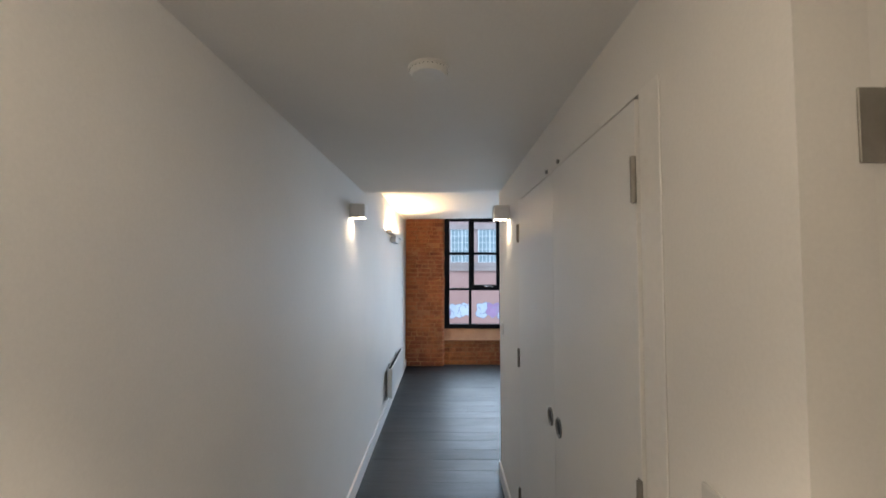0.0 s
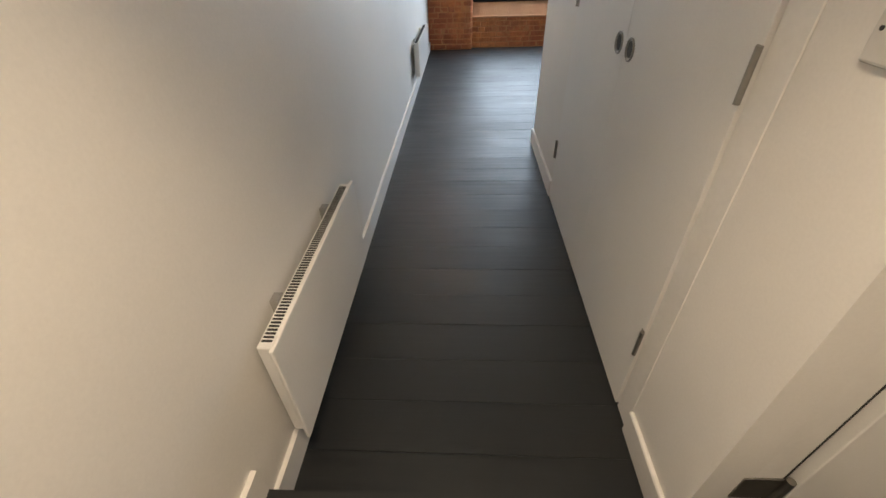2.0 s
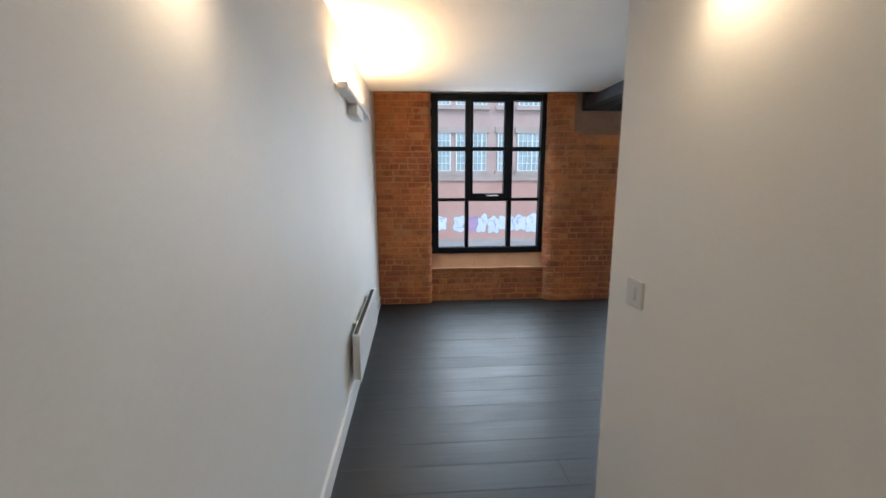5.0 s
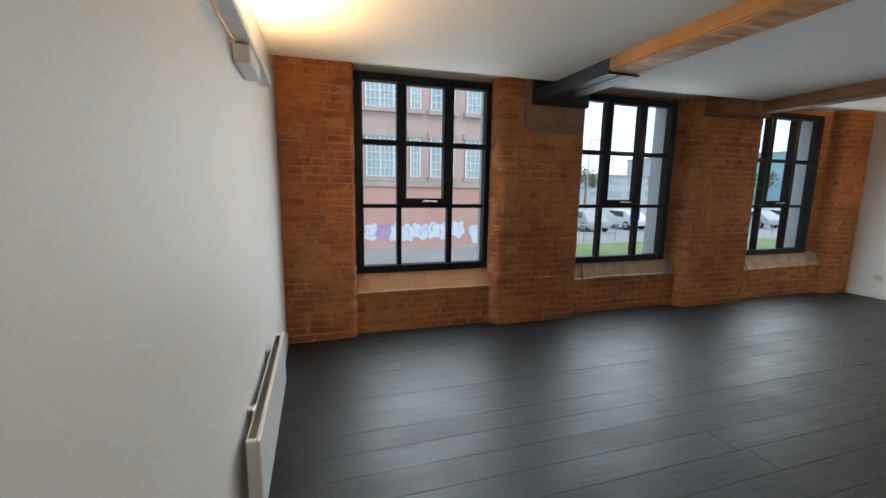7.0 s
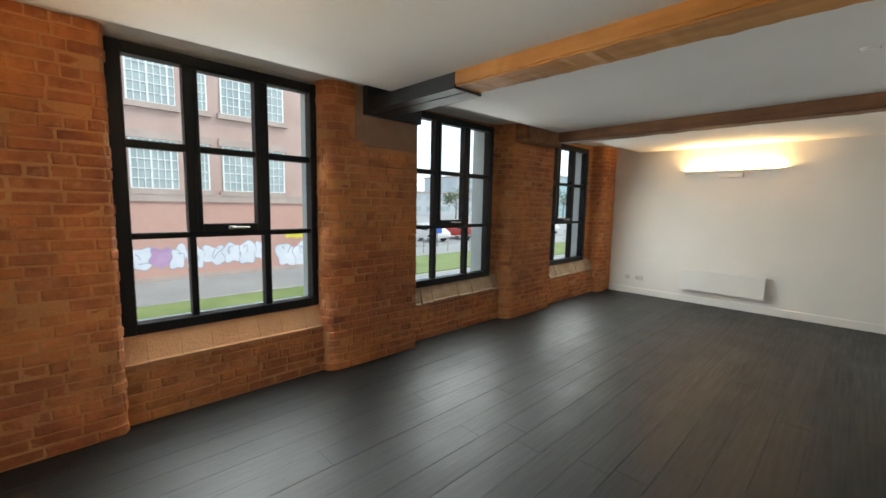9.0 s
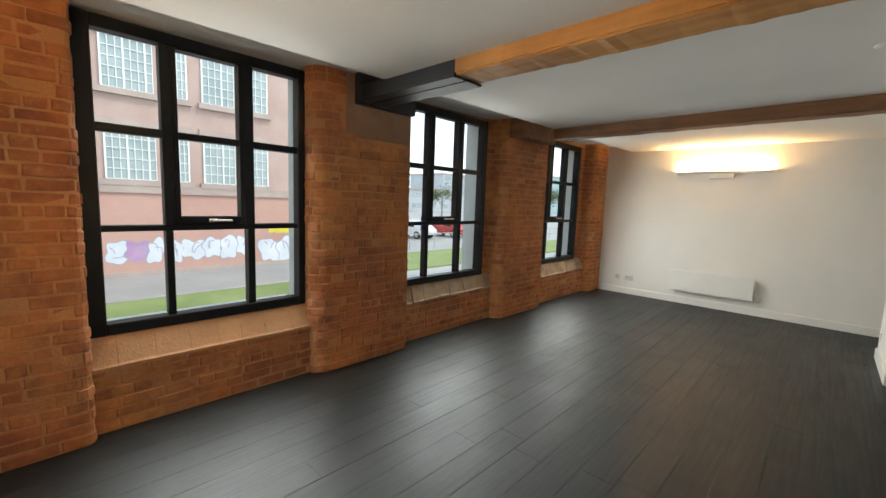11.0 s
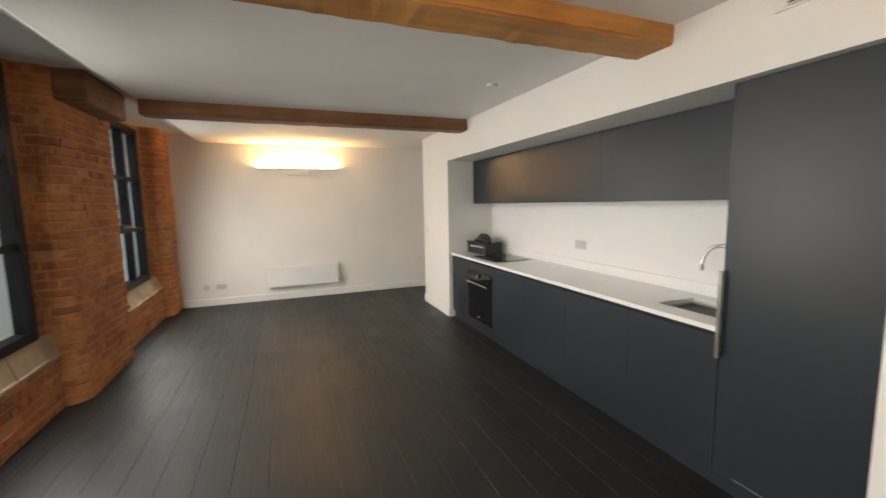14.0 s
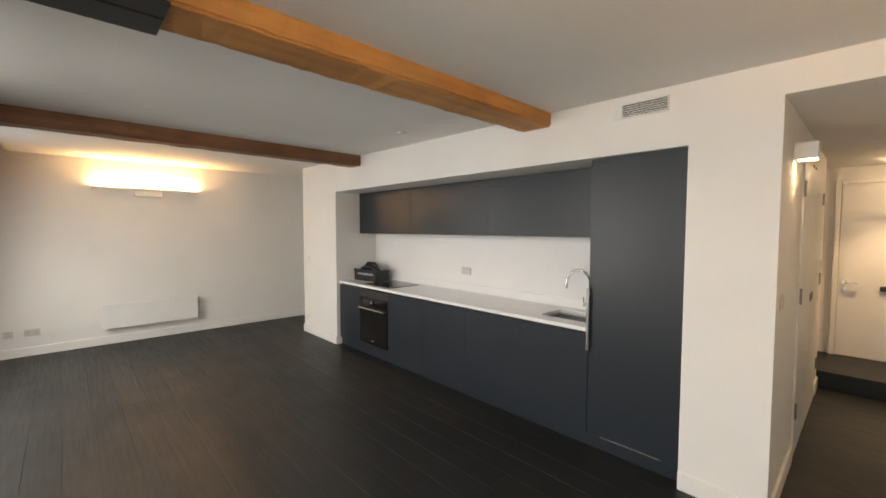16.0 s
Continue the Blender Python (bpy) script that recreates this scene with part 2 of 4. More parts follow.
def tube(points, r, seg=12):
    """A round bar along a line of points."""
    bm = bmesh.new()
    pts = [Vector(p) for p in points]
    rings = []
    for i, p in enumerate(pts):
        d = (pts[min(i + 1, len(pts) - 1)] - pts[max(i - 1, 0)]).normalized()
        q = d.to_track_quat("Z", "Y")
        rings.append([bm.verts.new(p + q @ Vector((r * math.cos(a), r * math.sin(a), 0))) for a in np.linspace(0, 2 * math.pi, seg, endpoint=False)])
    for a, b in zip(rings, rings[1:]):
        for i in range(seg):
            bm.faces.new((a[i], a[(i + 1) % seg], b[(i + 1) % seg], b[i]))
    bm.faces.new(rings[0][::-1])
    bm.faces.new(rings[-1])
    return bm


def prism(poly, z0, z1):
    """A plan outline (counter-clockwise) raised from z0 to z1; z1 may be a function of y."""
    bm = bmesh.new()
    top = z1 if callable(z1) else (lambda y: z1)
    a = [bm.verts.new((x, y, z0)) for x, y in poly]
    b = [bm.verts.new((x, y, top(y))) for x, y in poly]
    n = len(poly)
    for i in range(n):
        bm.faces.new((a[i], a[(i + 1) % n], b[(i + 1) % n], b[i]))
    bm.faces.new(a[::-1])
    bm.faces.new(b)
    return bm


def part(name, bm, material, parent=None, label="", smooth=False):
    me = bpy.data.meshes.new(name)
    bmesh.ops.recalc_face_normals(bm, faces=bm.faces)
    bm.to_mesh(me)
    bm.free()
    me.materials.append(material)
    if smooth:
        me.shade_smooth()
        me.set_sharp_from_angle(angle=radians(40))
    ob = new(name, me)
    if parent:
        ob.parent = parent
    if label:
        ob["label"] = label
    return ob


def thing(name, label, category, group="", kind="", at=(0, 0, 0), turn=0):
    e = new(name)
    e.matrix_world = pose(*at, 0, 0, turn)
    return tagged(e, label, category, group, kind)


def fixed(name, bm, material, label, category):
    return tagged(part(name, bm, material), label, category, kind="structure")


# ---- the shell of the flat ----
XL0, SLOPE = -0.425, 0.0           # west wall: x = XL0 + SLOPE * y
XR, YK, XE = 0.715, 3.85, 7.68     # corridor's east side, kitchen wall, east wall
YB, YG = 7.50, 7.68                # brick face, window frames' face
STEP, YS = 0.18, 1.00              # landing inside the entrance
ZC = 2.335                         # corridor ceiling


def xl(y):
    return XL0 + SLOPE * y


YC0, YC1, CRISE = 7.08, 7.30, 0.12  # the ceiling lifts towards the window heads


def zceil(y, x=2.1):
    return 2.50 + 0.010 * x + CRISE * min(1.0, max(0.0, (y - YC0) / (YC1 - YC0)))


fixed("wall_west", prism([(xl(-0.1), -0.1), (xl(7.9), 7.9), (xl(7.9) - 0.2, 7.9), (xl(-0.1) - 0.2, -0.1)], -0.2, 2.9), M_WALL, "plain white painted plaster wall beside the corridor", "wall")
fixed("wall_east", bx(XE, XE + 0.2, 3.0, 7.9, -0.2, 2.9), M_WALL, "plain white painted end wall of the living room", "wall")
wall_k = bmesh.new()
box(wall_k, XR, 1.157, YK - 0.10, YK, 0, 2.62)
box(wall_k, 1.157, 5.483, YK - 0.10, YK, 2.136, 2.62)
box(wall_k, 5.483, 6.52, YK - 0.10, YK, 0, 2.62)
box(wall_k, 6.42, 6.52, 3.0, YK - 0.10, 0, 2.62)
box(wall_k, 5.483, 5.583, 3.19, YK - 0.10, 0, 2.62)
box(wall_k, 1.057, 1.157, 3.09, YK - 0.10, 0, 2.62)
box(wall_k, 1.157, 5.583, 3.09, 3.19, 0, 2.62)
box(wall_k, 1.157, 5.483, 3.19, YK - 0.10, 2.136, 2.25)
fixed("wall_kitchen", wall_k, M_WALL, "white painted wall with a recess for the kitchen run", "wall")
fixed("wall_alcove", bx(6.52, XE, 2.9, 3.0, 0, 2.62), M_WALL, "white painted wall closing the alcove", "wall")
fixed("lintel_corridor", bx(xl(YK) - 0.1, XR, YK - 0.10, YK, ZC, 2.62), M_WALL, "white boxed bulkhead over the corridor opening", "wall")
wall_c = bmesh.new()
box(wall_c, XR, XR + 0.10, 2.91, YK - 0.10, 0, ZC + 0.1)
box(wall_c, XR, XR + 0.10, 1.40, 2.91, 2.115, ZC + 0.1)
box(wall_c, XR, XR + 0.10, 0.985, 1.40, 0, ZC + 0.1)
box(wall_c, 1.15, 1.25, 0.10, 1.09, 0, ZC + 0.1)
box(wall_c, XR + 0.10, 1.15, 1.01, 1.09, 0, ZC + 0.1)
box(wall_c, XR + 0.06, XR + 0.10, 1.40, 2.91, 0, 2.115)
fixed("wall_corridor", wall_c, M_WALL, "white painted corridor wall around the cupboard", "wall")
fixed("wall_entrance", bx(xl(0) - 0.1, 1.25, -0.1, 0.10, 0, ZC + 0.1), M_WALL, "white painted wall around the entrance door", "wall")
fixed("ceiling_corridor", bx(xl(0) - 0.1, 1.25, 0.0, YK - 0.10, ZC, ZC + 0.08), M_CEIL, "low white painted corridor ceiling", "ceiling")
cb = bmesh.new()
rows_c = [[[cb.verts.new((x, y, zceil(y, x) + dz)) for x in (-0.6, XE + 0.1)] for y in (YK - 0.06, YC0, YC1, 7.9)] for dz in (0, 0.1)]
for j in range(3):
    (a0, a1), (b0, b1) = rows_c[0][j], rows_c[0][j + 1]
    (c0, c1), (d0, d1) = rows_c[1][j], rows_c[1][j + 1]
    for f in ((a0, b0, b1, a1), (c0, c1, d1, d0), (a0, c0, d0, b0), (a1, b1, d1, c1)):
        cb.faces.new(f)
for j in (0, 3):
    (a0, a1), (c0, c1) = rows_c[0][j], rows_c[1][j]
    cb.faces.new((a0, a1, c1, c0))
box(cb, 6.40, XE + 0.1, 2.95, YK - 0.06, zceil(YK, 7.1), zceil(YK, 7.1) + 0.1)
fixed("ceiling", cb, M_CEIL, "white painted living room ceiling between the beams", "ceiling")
floor = fixed("floor", bx(-0.7, XE + 0.1, 0.0, 7.9, -0.12, -0.014), M_GAP, "black stained wooden floorboards, worn satin sheen", "floor")
fixed("floor_landing", prism([(xl(0) - 0.05, 0.0), (1.16, 0.0), (1.16, 1.01), (XR, 1.01), (XR, YS), (xl(0) - 0.05, YS)], -0.014, STEP), M_FLOOR, "dark step up inside the entrance door", "step")

# ---- skirting ----
BASE = 0.115


def skirt(name, bm):
    return fixed(name, bm, M_TRIM, "white painted skirting board along the wall foot", "baseboard")


def skirt_box(x0, x1, y0, y1, z0=0.0):
    return bx(x0, x1, y0, y1, z0, z0 + BASE, bev=0.004)


for n, (ya, yb, z) in enumerate(((0.12, YS, STEP), (YS, 7.49, 0.0))):
    b = prism([(xl(ya), ya), (xl(ya) + 0.016, ya), (xl(yb) + 0.016, yb), (xl(yb), yb)], z, z + BASE)
    skirt("baseboard_west", b)
skirt("baseboard_corridor", skirt_box(XR - 0.016, XR, 1.002, 1.308))
skirt("baseboard_corridor", skirt_box(XR - 0.016, XR, 2.937, YK + 0.016))
skirt("baseboard_kitchen", skirt_box(XR, 1.157, YK, YK + 0.016))
skirt("baseboard_kitchen", skirt_box(5.483, 6.536, YK, YK + 0.016))
skirt("baseboard_alcove", skirt_box(6.52, 6.536, 3.0, YK))
skirt("baseboard_east", skirt_box(XE - 0.016, XE, 3.0, 7.49))

# ---- brick window wall ----
WW, ZS, ZT = 1.495, 0.615, 2.605
WIN = [0.24, 2.74, 5.44]
R = 0.15
GROUND = -1.5
SPY = [7.605, 7.645, 7.62]           # spandrel faces under the windows
SPX = [(0.20, 1.74), (2.73, 4.48), (5.44, 7.28)]


def arc(cx, cy_, r, a0, a1, n=7):
    return [(cx + r * math.cos(radians(a)), cy_ + r * math.sin(radians(a))) for a in np.linspace(a0, a1, n)]


# Faces of the piers from one window's frame round to the next.
def nose(x):
    return [(x + R - R * math.cos(radians(a)), YB + R - R * math.sin(radians(a))) for a in np.linspace(0, 90, 7)]


PIERS = [
    [(xl(YB), YB), (0.19, YB)] + arc(0.19, YB + 0.05, 0.05, -90, 0, 4) + [(0.25, 7.78)],
    [(1.735, 7.78)] + nose(1.70) + [(2.745, YB), (2.75, 7.78)],
    [(4.235, 7.78), (4.37, 7.72)] + nose(4.39) + [(5.455, YB), (5.45, 7.78)],
    [(6.935, 7.78), (7.15, 7.72)] + nose(7.18) + [(XE, YB)],
]
mortar = bmesh.new()
for p in PIERS:
    off = [(x, y + 0.003) for x, y in p]
    tmp = prism(off + [(off[-1][0], 7.95), (off[0][0], 7.95)], -0.1, 2.7)
    me = bpy.data.meshes.new("tmp")
    tmp.to_mesh(me)
    mortar.from_mesh(me)
    bpy.data.meshes.remove(me)
for x, sy, (xa, xb) in zip(WIN, SPY, SPX):
    box(mortar, xa, xb, sy + 0.003, 7.95, -0.1, 0.43)
    box(mortar, x - 0.05, x + WW + 0.05, 7.79, 7.95, 0.43, ZS)
    box(mortar, x - 0.05, x + WW + 0.05, 7.79, 7.95, ZT, 2.7)
outer = bmesh.new()
for x in WIN:
    box(outer, x - 0.5, x, 7.95, 8.05, GROUND, 3.2)
    box(outer, x + WW, x + WW + 0.5, 7.95, 8.05, GROUND, 3.2)
    box(outer, x, x + WW, 7.95, 8.14, GROUND, ZS)
    box(outer, x, x + WW, 7.95, 8.05, 2.62, 3.2)
    box(outer, x, x + 0.014, 7.79, 7.95, ZS, 2.60)
    box(outer, x + WW - 0.014, x + WW, 7.79, 7.95, ZS, 2.60)
box(outer, -0.8, -0.19, 7.95, 8.05, GROUND, 3.2)
fixed("wall_outer", outer, M_OUTER, "pale grey rendered outer leaf of the window wall", "wall")
wall_brick = fixed("wall_brick", mortar, M_MORTAR, "exposed orange-brown reclaimed brick wall with rounded piers", "wall")


class Path:
    """A face in plan, measured along its length."""

    def __init__(self, pts):
        self.p = np.array(pts, float)
        self.s = np.r_[0, np.cumsum(np.hypot(*np.diff(self.p, axis=0).T))]
        self.length = self.s[-1]

    def at(self, s, d):
        i = int(np.clip(np.searchsorted(self.s, s) - 1, 0, len(self.p) - 2))
        a, b = self.p[i], self.p[i + 1]
        u = (s - self.s[i]) / max(1e-6, self.s[i + 1] - self.s[i])
        t = (b - a) / np.linalg.norm(b - a)
        return a + u * (b - a) + d * np.array([t[1], -t[0]])


def brick_mesh(bm, path, s0, s1, z0, z1, proud, rng):
    """One worn brick on a face: a slightly uneven front with softened edges, and sides that run back into the joint."""
    c = 0.007
    cols = [s0, s0 + c] + ([v for v in path.s if s0 + 2 * c < v < s1 - 2 * c]) + [s1 - c, s1]
    rows = [z0, z0 + c, z1 - c, z1]
    jit = rng.uniform(-0.006, 0.006, (2, 2))
    grid = []
    for i, s in enumerate(cols):
        u = (s - s0) / (s1 - s0)
        line = []
        for j, z in enumerate(rows):
            v = j / 3
            d = proud + jit[0, 0] * (1 - u) * (1 - v) + jit[1, 0] * u * (1 - v) + jit[0, 1] * (1 - u) * v + jit[1, 1] * u * v
            edge = i in (0, len(cols) - 1) or j in (0, 3)
            d -= rng.uniform(0.003, 0.010) if edge else 0
            x, y = path.at(s + rng.uniform(-0.0035, 0.0035), d)
            line.append(bm.verts.new((x, y, z + rng.uniform(-0.0035, 0.0035))))
        grid.append(line)
    n = len(cols)
    for i in range(n - 1):
        for j in range(3):
            bm.faces.new((grid[i][j], grid[i + 1][j], grid[i + 1][j + 1], grid[i][j + 1]))
    loop = [grid[i][0] for i in range(n)] + [grid[-1][j] for j in (1, 2, 3)] + [grid[i][3] for i in range(n - 2, -1, -1)] + [grid[0][j] for j in (2, 1)]
    keys = [(s, z0) for s in cols] + [(s1, z) for z in rows[1:]] + [(s, z1) for s in cols[-2::-1]] + [(s0, z) for z in (rows[2], rows[1])]
    back = []
    for s, z in keys:
        x, y = path.at(s, -0.012)
        back.append(bm.verts.new((x, y, z)))
    for i in range(len(loop)):
        k = (i + 1) % len(loop)
        bm.faces.new((loop[k], loop[i], back[i], back[k]))


def courses(path, z0, z1, rng, skip=None, height=0.0735):
    """The bricks of a face: (start, end, bottom, top), course by course."""
    out, z, row = [], z0, rng.integers(0, 2)
    while z < z1 - 0.03:
        h = min(height + rng.uniform(-0.003, 0.003), z1 - z)
        s = -rng.uniform(0.0, 0.21) if row % 2 else -rng.uniform(0.0, 0.06)
        header = row % 4 == 3
        while s < path.length:
            ln = (0.108 if header or rng.random() < 0.12 else 0.222) + rng.uniform(-0.02, 0.02)
            a, b = max(s + 0.005, 0.0), min(s + ln - 0.005, path.length)
            if b - a > 0.035 and not (skip and skip(path.at((a + b) / 2, 0), z + h / 2)):
                out.append((a, b, z + 0.005, z + h - 0.005))
            s += ln
        z += h
        row += 1
    return out


# ---- windows ----
def window(n, x0):
    """Black metal casement: three by three panes, with an opening sash over the two upper rows of the middle column."""
    w = thing(f"window_{n}", "black metal framed industrial window with nine panes", "window", kind="structure")
    y0, y1 = YG, 7.785
    x1 = x0 + WW
    cols = [x0 + 0.100, x0 + 0.447, x0 + 0.537, x0 + 0.945, x0 + 1.050, x0 + 1.410]
    zb, zm0, zm1, zu0, zu1, zt = 0.690, 1.290, 1.330, 1.922, 1.974, 2.530
    f = bmesh.new()
    box(f, x0, cols[0], y0, y1, ZS, ZT, 0.006)
    box(f, cols[5], x1, y0, y1, ZS, ZT, 0.006)
    box(f, cols[0], cols[5], y0, y1, ZS, zb, 0.006)
    box(f, cols[0], cols[5], y0, y1, zt, ZT, 0.006)
    part("window_frame", f, M_FRAME, w)
    for a, b in ((cols[1], cols[2]), (cols[3], cols[4])):
        part("mullion", bx(a, b, y0 + 0.016, y1, zm1, zt, bev=0.005), M_FRAME, w)
    for a, b in ((cols[1], cols[1] + 0.046), (cols[4] - 0.054, cols[4])):
        part("mullion", bx(a, b, y0 + 0.020, y1, zb, zm0, bev=0.005), M_FRAME, w)
    part("transom", bx(cols[0], cols[5], y0 + 0.018, y1, zm0, zm1, bev=0.005), M_FRAME, w)
    for a, b in ((cols[0], cols[1]), (cols[4], cols[5])):
        part("transom", bx(a, b, y0 + 0.022, y1, zu0, zu1, bev=0.005), M_FRAME, w)
    a, b = cols[2], cols[3]
    s = bmesh.new()
    ys = y0 + 0.004
    box(s, a - 0.030, a + 0.004, ys, y1 - 0.01, zm1, zt - 0.002, 0.005)
    box(s, b - 0.004, b + 0.030, ys, y1 - 0.01, zm1, zt - 0.002, 0.005)
    box(s, a + 0.004, b - 0.004, ys, y1 - 0.01, zm1, zm1 + 0.060, 0.005)
    box(s, a + 0.004, b - 0.004, ys, y1 - 0.01, zt - 0.012, zt - 0.002, 0.004)
    box(s, a + 0.004, b - 0.004, ys + 0.010, y1 - 0.01, zu0 + 0.004, zu1 - 0.002, 0.005)
    sash = part("sash", s, M_FRAME, w)
    h = bmesh.new()
    hx, hz = (a + b) / 2 + 0.0, zm1 + 0.030
    box(h, hx - 0.03, hx + 0.03, ys - 0.012, ys, hz - 0.014, hz + 0.014, 0.004)
    box(h, hx - 0.015, hx + 0.13, ys - 0.034, ys - 0.018, hz - 0.009, hz + 0.009, 0.005)
    cyl(h, (hx, ys - 0.03, hz), (hx, ys, hz), 0.010, 12)
    part("handle", h, M_CHROME, sash, "satin chrome window handle")
    rows_ = [(zb, zm0), (zm1, zu0), (zu1, zt)]
    for i in range(3):
        for j, (za, zc) in enumerate(rows_):
            left = cols[1] + 0.046 if i == 1 and j == 0 else cols[2 * i]
            right = cols[4] - 0.054 if i == 1 and j == 0 else cols[2 * i + 1]
            p = part("pane", bx(left - 0.004, right + 0.004, 7.752, 7.757, za - 0.004, zc + 0.004), M_GLASS, w)
            p.visible_shadow = False
    return w


for n, x in enumerate(WIN, 1):
    window(n, x)


# ---- sills ----
def sill(n, x0):
    mat = M_SILLBRICK if n == 1 else M_SILL
    s = thing(f"sill_{n}", "sloping dusty brick window sill" if n == 1 else "sloping worn stone and mortar window sill", "window sill", kind="structure")
    rng = np.random.default_rng(70 + n)
    (xa, xb), spy = SPX[n - 1], SPY[n - 1]
    count = 8
    edges = np.linspace(xa, xb, count + 1) + np.r_[0, rng.uniform(-0.03, 0.03, count - 1), 0]
    for a, b in zip(edges, edges[1:]):
        bm = bmesh.new()
        g = 0.0006 if n == 1 else 0.002
        k_ = 0.2 if n == 1 else 1.5
        zf, zb_, yf = 0.442 + k_ * rng.uniform(-0.006, 0.006), ZS + 0.012 + k_ * rng.uniform(-0.004, 0.004), spy - 0.012 + k_ * rng.uniform(-0.006, 0.006)
        pts = [(yf, zf - 0.03), (yf, zf - 0.008), (yf + 0.012, zf + 0.004), (YG + 0.012, zb_), (7.79, zb_), (7.79, 0.42), (yf + 0.03, 0.42)]
        l = [bm.verts.new((a + g, y, z)) for y, z in pts]
        r = [bm.verts.new((b - g, y, z + rng.uniform(-0.003, 0.003))) for y, z in pts]
        for i in range(len(pts)):
            k = (i + 1) % len(pts)
            bm.faces.new((l[i], l[k], r[k], r[i]))
        bm.faces.new(l[::-1])
        bm.faces.new(r)
        part("sill_tile", bm, mat, s)


for n, x in enumerate(WIN, 1):
    sill(n, x)

# ---- beams and steel bearing ----
def weather(bm, seed):
    """Hewn, slightly uneven edges along a timber."""
    rng = np.random.default_rng(seed)
    bmesh.ops.subdivide_edges(bm, edges=[e for e in bm.edges if abs(e.verts[0].co.y - e.verts[1].co.y) > 1], cuts=46)
    for v in bm.verts:
        if v.co.z < 2.5:
            v.co.x += rng.normal(0, 0.0022)
            v.co.z += rng.normal(0, 0.0022)


b = prism([(2.105, YK - 0.02), (2.375, YK - 0.02), (2.355, 6.32), (2.085, 6.32)], 2.418, zceil)
bmesh.ops.bevel(b, geom=[e for e in b.edges if abs(e.verts[0].co.z - e.verts[1].co.z) < 0.1 and e.verts[0].co.z < 2.45 and abs(e.verts[0].co.y - e.verts[1].co.y) > 1], offset=0.012, segments=2, affect="EDGES")
weather(b, 3)
tagged(part("ceiling_beam", b, M_BEAM), "thick orange-brown exposed timber ceiling beam in a steel shoe", "beam", kind="structure")
b = prism([(4.83, YK - 0.02), (5.04, YK - 0.02), (5.04, 7.075), (4.83, 7.075)], 2.420, lambda y: zceil(y, 4.9))
bmesh.ops.bevel(b, geom=[e for e in b.edges if e.verts[0].co.z < 2.45 and e.verts[1].co.z < 2.45 and abs(e.verts[0].co.y - e.verts[1].co.y) > 1], offset=0.012, segments=2, affect="EDGES")
weather(b, 4)
tagged(part("ceiling_beam", b, M_BEAM2), "darker brown exposed timber ceiling beam resting on the brick pier", "beam", kind="structure")
tagged(part("bearing_block", bx(4.46, 5.30, 7.30, 7.515, 2.425, 2.68, bev=0.012), M_BEAM2), "dark brown timber bearing block on the brick pier", "bearing block", kind="structure")

shoe = thing("beam_shoe", "black painted steel beam support fixed to the brick pier", "steel bracket", kind="structure")
part("wall_block", bx(2.08, 2.742, 7.43, 7.515, 2.385, 2.655, bev=0.006), M_STEEL, shoe)
part("channel", bx(2.088, 2.31, 6.325, 7.432, 2.420, 2.535, bev=0.005), M_STEEL, shoe)
part("flange", bx(2.075, 2.192, 6.315, 7.432, 2.400, 2.418, bev=0.003), M_STEEL, shoe)
part("flange", bx(2.206, 2.375, 6.315, 7.432, 2.400, 2.418, bev=0.003), M_STEEL, shoe)


# ---- radiators ----
def radiator(label, length, height, z0, at, turn):
    """Panel heater hung on a wall; it faces -y before it is turned, its back is the wall at y = 0."""
    r = thing("panel_heater", label, "heater", "wall heaters", at=at, turn=turn)
    L = length / 2
    part("front_panel", bx(-L, L, -0.085, -0.073, z0, z0 + height, bev=0.004, seg=2), M_RAD, r)
    part("body", bx(-L + 0.02, L - 0.02, -0.073, -0.03, z0 + 0.012, z0 + height - 0.008, bev=0.004), M_RAD, r)
    g = bmesh.new()
    k = int(length / 0.014)
    for i in range(k):
        x = -L + 0.04 + i * (length - 0.08) / k
        box(g, x, x + 0.006, -0.066, -0.038, z0 + height - 0.0085, z0 + height - 0.0055)
    part("grille", g, M_SLOT, r)
    for x in (-L * 0.55, L * 0.55):
        part("wall_bracket", bx(x - 0.02, x + 0.02, -0.03, -0.001, z0 + height * 0.55, z0 + height - 0.006, bev=0.002), M_CHROME, r)
    part("connection_box", bx(L + 0.01, L + 0.085, -0.03, -0.001, z0 - 0.005, z0 + 0.075, bev=0.006), M_PLASTIC, r)
    return r


radiator("slim white electric panel heater on the living room end wall", 1.16, 0.345, 0.225, (XE, 5.685, 0), -90)
radiator("slim white electric panel heater low on the corridor side wall", 1.2, 0.34, 0.215, (xl(5.68), 5.68, 0), 90 - math.degrees(SLOPE))
radiator("taller white electric panel heater near the entrance step", 0.91, 0.42, 0.17, (xl(1.61), 1.61, 0), 90 - math.degrees(SLOPE))


